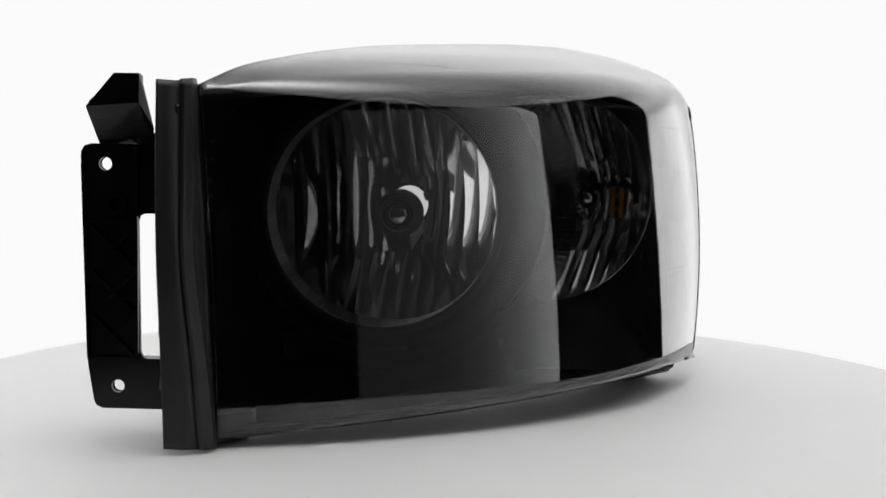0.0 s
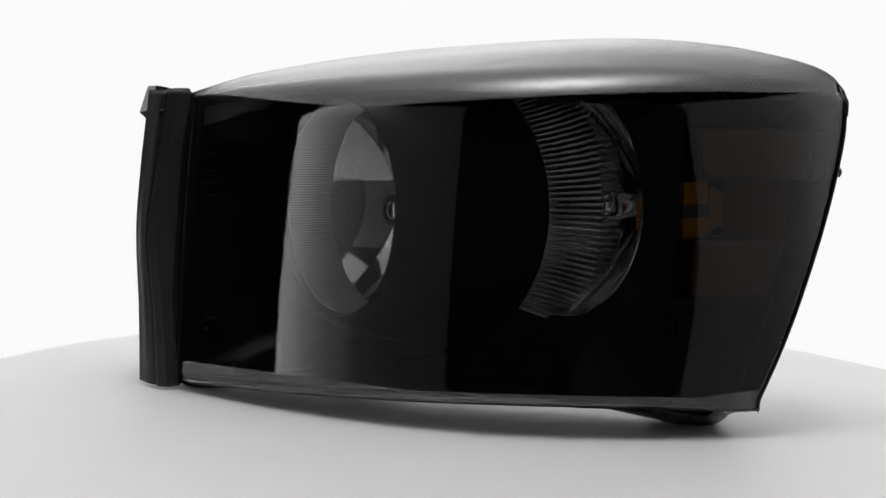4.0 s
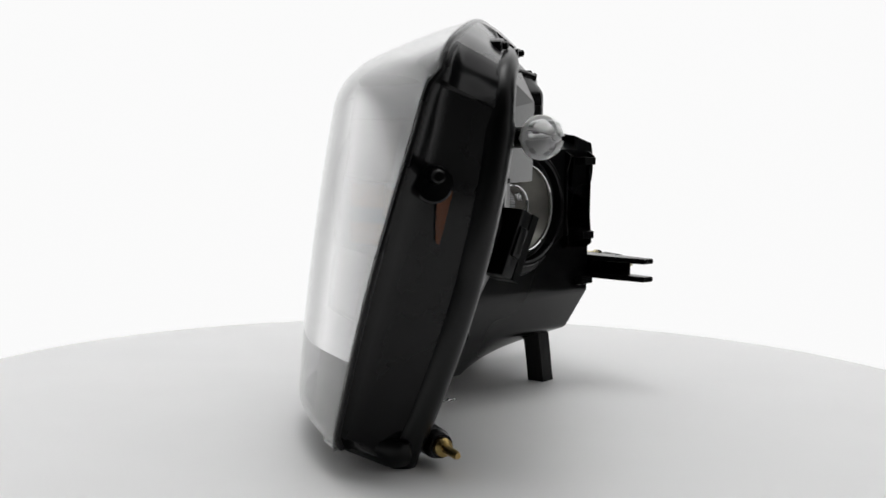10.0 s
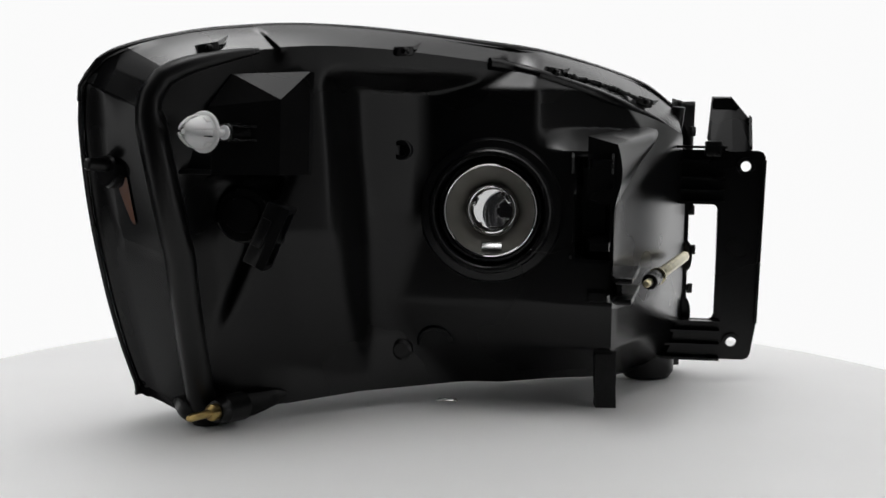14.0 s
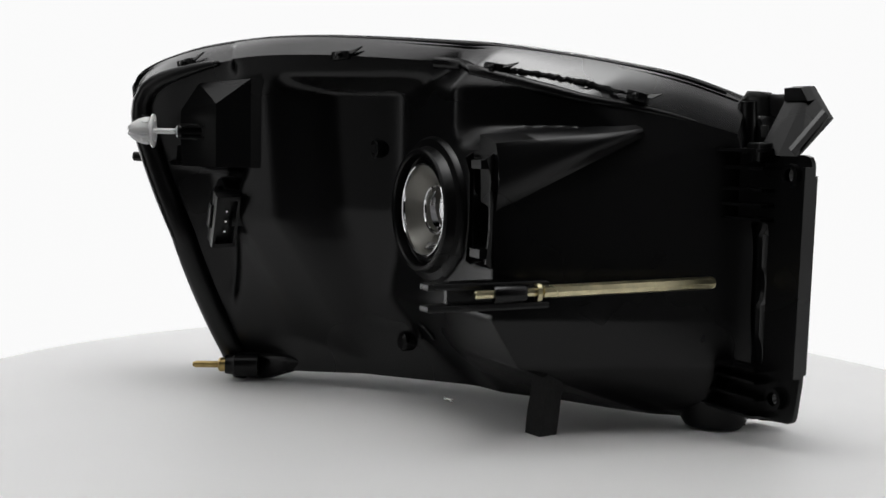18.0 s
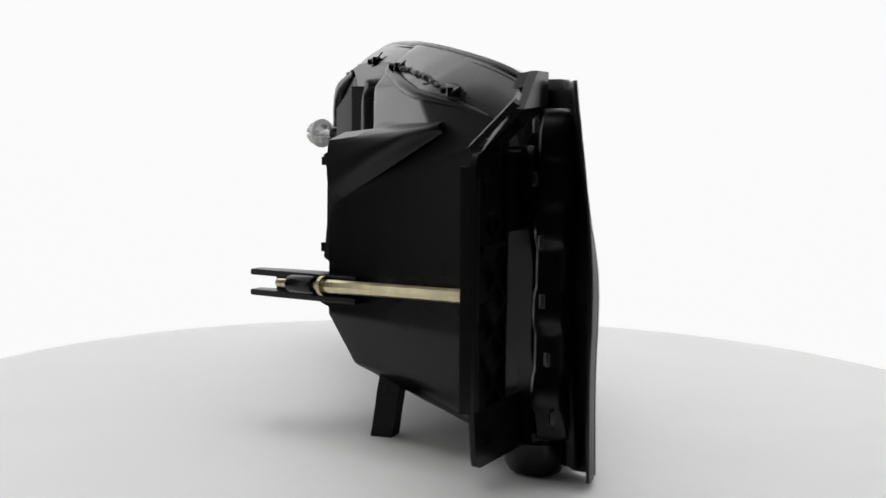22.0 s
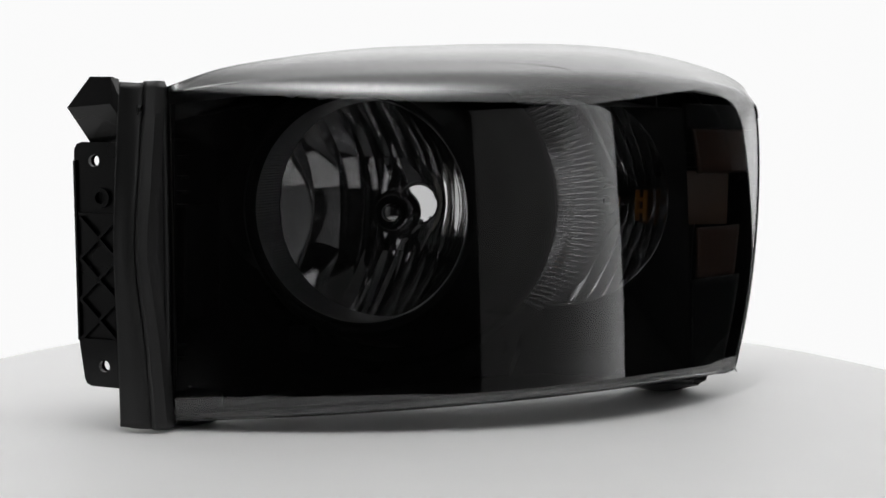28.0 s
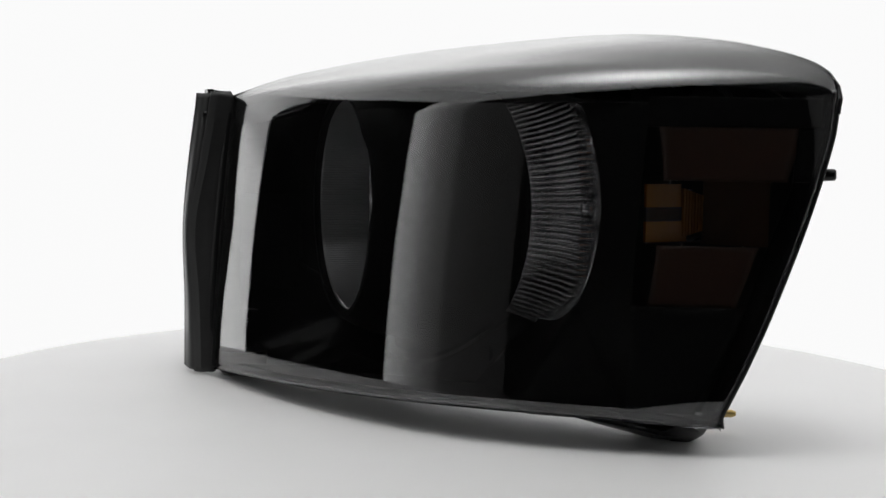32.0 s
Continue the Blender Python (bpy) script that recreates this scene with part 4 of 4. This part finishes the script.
    for z0, z1 in ((-0.0022, 0.0022), (-0.0172, -0.0128)):
        bm = bmesh.new()
        plate(bm, [(-0.014, -0.092), (0.010, -0.092), (0.008, -0.030), (0.004, 0.0), (-0.008, 0.0), (-0.010, -0.030)], Matrix.Translation((tip.x, tip.y, tip.z + z0)), z1 - z0, 0.0008)
        part("clevis_arm", bm, M_BLACK, root, "black clevis arm")
    part("clevis_web", box(bmesh.new(), (tip.x - 0.001, tip.y - 0.090, tip.z - 0.0130), (tip.x + 0.003, tip.y - 0.018, tip.z - 0.0021)), M_BLACK, root)
    for z, h in ((0.1330, 0.009), (0.0950, 0.012), (0.1955, 0.004)):
        bm = bmesh.new()
        for p in ((-0.137, 0.010, z - h), (-0.137, 0.010, z + h), (-0.105, 0.010, z - h), (-0.105, 0.010, z + h), (-0.126, 0.045, z - 0.003), (-0.112, 0.045, z - 0.003), (-0.126, 0.045, z + 0.003), (-0.112, 0.045, z + 0.003)):
            bm.verts.new(p)
        bmesh.ops.convex_hull(bm, input=list(bm.verts))
        part("corner_web", bm, M_BLACK, root, smooth=False)
    for x in (-0.0985, -0.1285):
        bm = bmesh.new()
        plate(bm, [(0.030, 0.118), (0.041, 0.126), (0.0385, 0.150), (0.0385, 0.188), (0.042, 0.200), (0.030, 0.207)], Matrix.Translation((x, 0, 0)) @ Matrix(((0, 0, 1, 0), (1, 0, 0, 0), (0, 1, 0, 0), (0, 0, 0, 1))), 0.002)
        part("corner_rib", bm, M_BLACK, root, smooth=False)
    # ridge on the chamber's shoulder
    rows = []
    for i in range(25):
        t = i / 24
        top = Vector((-0.1305, 0.0362, 0.2105)).lerp(Vector((-0.1615, -0.0660, 0.2225)), t)
        low = Vector((-0.1300, 0.0345, 0.1630)).lerp(Vector((-0.1600, -0.0690, 0.2170)), t)
        deep = Vector((0.022, 0.0, 0.006)) * (1 - 0.45 * t)
        row = [top + deep]
        for j in range(17):
            f = j / 16
            b_ = (0.0045 + 0.0040 * t) * math.sin(math.pi * f) ** (0.8 + 0.7 * f) * min(1, (1 - t) / 0.3) ** 0.6
            row.append(top.lerp(low, f) + Vector((-b_, 0.0, 0.35 * b_)))
        rows.append(row + [low + deep])
    bm = grid_mesh(rows)
    bm.faces.new([bm.verts.new(p) for p in rows[0]])
    bmesh.ops.remove_doubles(bm, verts=list(bm.verts), dist=1e-6)
    part("shoulder_ridge", bm, M_BLACK, root, "tapering bulge on the chamber's shoulder")
    # hooked bead and plug low on the back
    pts = []
    for i in range(13):
        a = radians(10 + 175 * i / 12)
        x, z = 0.010 - 0.013 * math.cos(a), 0.0500 + 0.013 * math.sin(a)
        pts.append(Vector((x, rear_y(x, z) + 0.001, z)))
    bm = bmesh.new()
    for a, b in zip(pts, pts[1:]):
        lathe(bm, [(0.0016, 0), (0.0016, (b - a).length + 0.0006)], along(a, b), 8)
    part("hooked_bead", bm, M_BLACK, root)
    y = rear_y(0.035, 0.045)
    part("plug", lathe(bmesh.new(), [(0.008, -0.004), (0.008, 0.004), (0.006, 0.006)], Matrix.Translation((0.035, y, 0.045)) @ pose(0, 0, 0, -90, 0, 0), 20), M_BLACK, root)
    # round blind boss above the main socket
    q = Matrix.Translation((0.0320, rear_y(0.0320, 0.2035), 0.2035)) @ pose(0, 0, 0, -90, 0, 0)
    part("blind_boss", lathe(bmesh.new(), [(0.0078, -0.012), (0.0076, 0.0030), (0.0070, 0.0036), (0.0048, 0.0036), (0.0044, 0.0010)], q, 28), M_BLACK, root)
    # clips along the upper seam
    for u, v, z, r in ((0.2179, 0.0628, 0.2711, -12), (0.0707, 0.0561, 0.2758, -4), (-0.0596, 0.0525, 0.2655, 8), (-0.1620, 0.0290, 0.2455, 14)):
        q = Matrix.Translation(L(u, v, z)) @ pose(0, 0, 0, 0, 0, 35) @ pose(0, 0, 0, 0, -r, 0)
        cl = part("seam_clip", box(bmesh.new(), (-0.0075, -0.006, -0.0035), (0.0075, 0.0035, 0.0035), q, 0.0012), M_BLACK, root, "small black seam clip")
        part("clip_eye", lathe(bmesh.new(), [(0.0026, 0.003), (0.0026, 0.006), (0.0012, 0.007)], q @ pose(0, 0, 0, -90, 0, 0), 14), M_BLACK, cl)
        bm = bmesh.new()
        plate(bm, [(-0.011, 0.0), (-0.002, 0.0), (-0.017, 0.007)], q @ Matrix.Translation((0.0, 0.001, 0.001)) @ pose(0, 0, 0, 130, 0, 0), 0.0012)
        part("clip_barb", bm, M_BLACK, cl, smooth=False)
    # lumpy sealant bead between two clips
    a, b = L(-0.066, 0.0525, 0.2655), L(-0.156, 0.0335, 0.2480)
    rnd = random.Random(5)
    pts = [a.lerp(b, i / 40) + Vector((0, 0, 0.0015 * math.sin(math.pi * i / 40))) + Vector((rnd.uniform(-1, 1), rnd.uniform(-1, 1), rnd.uniform(-1.6, 0.4))) * 0.0008 for i in range(41)]
    bm = sweep(bmesh.new(), pts, 0.0018, 8, 4)
    part("sealant_bead", bm, M_BLACK, root, "lumpy black sealant bead")
    # locating pin in its boss on the outer flange
    a, b = L(0.276, 0.0345, 0.1920), L(0.2945, 0.0413, 0.1925)
    m = along(a, b)
    ln = (b - a).length
    part("locating_pin", lathe(bmesh.new(), [(0.0055, 0.0), (0.0045, ln * 0.5), (0.0040, ln - 0.001), (0.0028, ln)], m, 20), M_BLACK, root)
    part("pin_boss", lathe(bmesh.new(), [(0.0118, -0.006), (0.0115, 0.0035), (0.0102, 0.0050), (0.0060, 0.0052)], Matrix.Translation((0, 0, -0.0045)) @ m, 36), M_FLANGE, root, "round black boss round the pin")
    # foam block
    lg = L(-0.108, 0.064, 0)
    bm = bmesh.new()
    box(bm, (-0.0082, -0.0080, 0.0), (0.0082, 0.0080, 0.056), Matrix.Translation((lg.x, lg.y, 0)) @ pose(0, 0, 0, 0, 0, 8))
    bmesh.ops.subdivide_edges(bm, edges=list(bm.edges), cuts=6, use_grid_fill=True)
    for v in bm.verts:
        if v.co.z > 0.001:
            # rough torn sides; the block leans a little
            o = noise.noise_vector(v.co * 260) * 0.0009
            v.co += Vector((o.x + 0.0017 * v.co.z / 0.056, o.y - 0.0078 * v.co.z / 0.056, 0))
    part("foam_leg", bm, M_FOAM, root, "black foam support block under the chamber")


def amber(parent):
    """Amber side marker behind the outer end of the lens."""
    def sheet(name, u0, u1, z0, z1, gap, material, label, arc=0.0, par=None):
        rows = []
        for i in range(15):
            row = []
            for j in range(13):
                z = z0 + (z1 - z0) * j / 12
                left = u0 + arc * (1 - ((z - 0.145) / 0.085) ** 2)
                end = u_end(z) + u1 if u1 < 0 else u1
                u = left + (end - left) * i / 14
                row.append(L(u, v_front(u, z) + gap, z))
            rows.append(row)
        ob = part(name, grid_mesh(rows), material, par or parent, label)
        sm = ob.modifiers.new("thickness", "SOLIDIFY")
        sm.thickness, sm.offset = 0.002, 1
        return ob
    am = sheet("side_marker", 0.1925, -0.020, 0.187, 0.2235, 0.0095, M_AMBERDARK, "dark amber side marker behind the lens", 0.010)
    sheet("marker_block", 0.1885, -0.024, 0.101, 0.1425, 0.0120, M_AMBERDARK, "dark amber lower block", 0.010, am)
    sheet("marker_frame", 0.1865, -0.018, 0.020, 0.101, 0.0090, M_BEZEL, "black frame below the marker", 0.0, am)
    sheet("marker_frame", 0.1865, -0.010, 0.2235, 0.2440, 0.0090, M_BEZEL, "black frame above the marker", 0.0, am)
    sheet("marker_frame", 0.2740, -0.008, 0.187, 0.2235, 0.0090, M_BEZEL, "black frame beside the marker", 0.0, am)
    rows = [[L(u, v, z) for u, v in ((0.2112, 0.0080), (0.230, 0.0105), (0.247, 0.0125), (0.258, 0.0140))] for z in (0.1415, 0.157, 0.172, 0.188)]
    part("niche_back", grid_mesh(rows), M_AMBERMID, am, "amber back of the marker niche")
    # side-facing amber wall of the niche, fluted at its far end
    a, b = Vector((0.1884, -0.035)), Vector((0.2112, 0.0075))
    def wall(name, t0, t1, z0, z1, material, label, proud=0.0):
        q0, q1 = a.lerp(b, t0), a.lerp(b, t1)
        o = Vector((0.0007, -0.0004)) + Vector((0.88, -0.47)) * proud
        bm = bmesh.new()
        vs = [L(q.x + d.x, q.y + d.y, z) for z in (z0, z1) for q, d in ((q0, o), (q1, o), (q1, o * 0 - Vector((0.002, -0.001))), (q0, o * 0 - Vector((0.002, -0.001))))]
        v = [bm.verts.new(p) for p in vs]
        for f in ((3, 2, 1, 0), (4, 5, 6, 7), (0, 1, 5, 4), (1, 2, 6, 5), (2, 3, 7, 6), (3, 0, 4, 7)):
            bm.faces.new([v[i] for i in f])
        part(name, bm, material, am, label, smooth=False)
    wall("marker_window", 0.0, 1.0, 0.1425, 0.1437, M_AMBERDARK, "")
    # window's glow painted as brighter amber above and below
    wall("marker_window", 0.0, 0.72, 0.1437, 0.1580, M_AMBERLIT, "amber marker window, light from behind put into its colour")
    wall("marker_window", 0.0, 0.60, 0.1680, 0.1840, M_AMBERLIT, "amber marker window, light from behind put into its colour")
    # bulb's shadow across the window, painted as a dark amber strip
    wall("marker_window", 0.0, 0.62, 0.1580, 0.1680, M_AMBERDARK, "middle of the marker window, bulb's shadow put into its colour")
    for i in range(7):
        t = 0.64 + 0.053 * i
        wall("window_flute", t, t + 0.03, 0.1470 + 0.0006 * i, 0.1810 - 0.0008 * i, M_AMBERLIT, "", 0.001)


def headlight():
    root = tagged(new("headlight"), "black truck headlight with smoked lens on the turntable", "headlight")
    lens(root)
    liner(root)
    shell(root)
    main_bezel(root)
    signal_bezel(root)
    shroud(root)
    ribbed_wall(root)
    fluted_floor(root)
    r = MAIN_R - 0.001
    edges = [-r, -0.067, -0.0480, -0.0330, -0.021, -0.009, 0.003, 0.015, 0.027, 0.039, 0.054, 0.069, r]
    columns = [(a, b, 0.0011 if -0.034 < a < 0.038 else 0.0003, (-0.038, 0.038) if -0.034 < a < 0.038 else ()) for a, b in zip(edges, edges[1:])]
    bowl("main_reflector", root, MAIN_C, (-0.036, 0.159), r, -0.030, 0.026, 0.0165, columns, "faceted chrome main reflector")
    edges = [-SIG_R, -0.066, -0.044, -0.028, -0.014, 0.0, 0.014, 0.027, 0.040, 0.053, 0.068, SIG_R]
    columns = [(a, b, 0.0014, (-0.047, -0.030, -0.012, 0.012, 0.030, 0.047)) for a, b in zip(edges, edges[1:])]
    bowl("signal_reflector", root, SIG_C, (0.108, 0.164), SIG_R, 0.050, 0.094, 0.012, columns, "faceted chrome signal reflector", SLEEVE_R + 0.022)
    # bulb shield: domed body, black front ring, polished cap
    ax = Matrix.Translation((-0.0425, -0.0290, 0.1534)) @ pose(0, 0, 0, 90, 0, -3)
    bm = lathe(bmesh.new(), [(0.0124, -0.0004), (0.0148, -0.0018), (0.0174, -0.0055), (0.0188, -0.0110), (0.0190, -0.0165), (0.0180, -0.0210), (0.0130, -0.0235)], ax, 48)
    sh = part("bulb_shield", bm, M_SHIELD, root, "dark chrome bulb shield")
    part("shield_ring", lathe(bmesh.new(), [(0.0084, 0.0002), (0.0090, 0.0022), (0.0102, 0.0032), (0.0116, 0.0028), (0.0126, 0.0012), (0.0130, -0.0010)], ax, 48, False, False), M_FLANGE, sh, "glossy black front ring")
    part("shield_cap", lathe(bmesh.new(), [(0.0090, -0.0004), (0.0082, 0.0012), (0.0064, 0.0025), (0.0040, 0.0033), (0.0012, 0.0036)], ax, 40), M_CHROME, sh, "polished domed cap")
    part("shield_stem", box(bmesh.new(), (-0.0440, -0.012, 0.1310), (-0.0400, 0.022, 0.1355), bevel=0.001), M_DARKCHROME, sh)
    # clear signal bulb: metal cap, glass tip, ring round it
    q = Matrix.Translation((0.1137, 0.0, 0.1637)) @ pose(0, 0, 0, -90, 0, 0)
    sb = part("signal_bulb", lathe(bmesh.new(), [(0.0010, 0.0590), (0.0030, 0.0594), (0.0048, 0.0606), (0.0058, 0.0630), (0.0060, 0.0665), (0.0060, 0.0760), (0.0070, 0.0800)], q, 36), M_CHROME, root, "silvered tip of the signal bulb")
    part("bulb_base", lathe(bmesh.new(), [(0.0085, 0.0740), (0.0092, 0.0760), (0.0092, 0.1000)], q, 28), M_DARKCHROME, sb)
    part("bulb_ring", lathe(bmesh.new(), [(0.0078, 0.0680), (0.0084, 0.0664), (0.0094, 0.0660), (0.0102, 0.0670), (0.0106, 0.0700), (0.0106, 0.0780)], q, 40, False, False), M_CHROME, sb, "bright bulb ring")
    # amber bars put in for the side marker's reflection in the facets
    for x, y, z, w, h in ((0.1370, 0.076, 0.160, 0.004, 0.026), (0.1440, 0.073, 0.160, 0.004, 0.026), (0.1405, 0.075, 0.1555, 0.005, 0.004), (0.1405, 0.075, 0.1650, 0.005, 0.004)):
        part("amber_reflection", box(bmesh.new(), (x - w / 2, y - 0.004, z - h / 2), (x + w / 2, y + 0.004, z + h / 2), bevel=0.001), M_AMBERLIT, sb, "amber piece standing in for the side marker's reflection")
    amber(root)
    bracket(root)
    trim(root)
    rear_fittings(root)
    return root


LAMP = headlight()


def motions():
    rows = [(i, pose(0, 0, 0, 0, 0, -SPIN * i)) for i in range(33)]
    walk(LAMP, rows)
    walk(TABLE, rows)
    for d in DROPS:
        walk(d, rows)


motions()
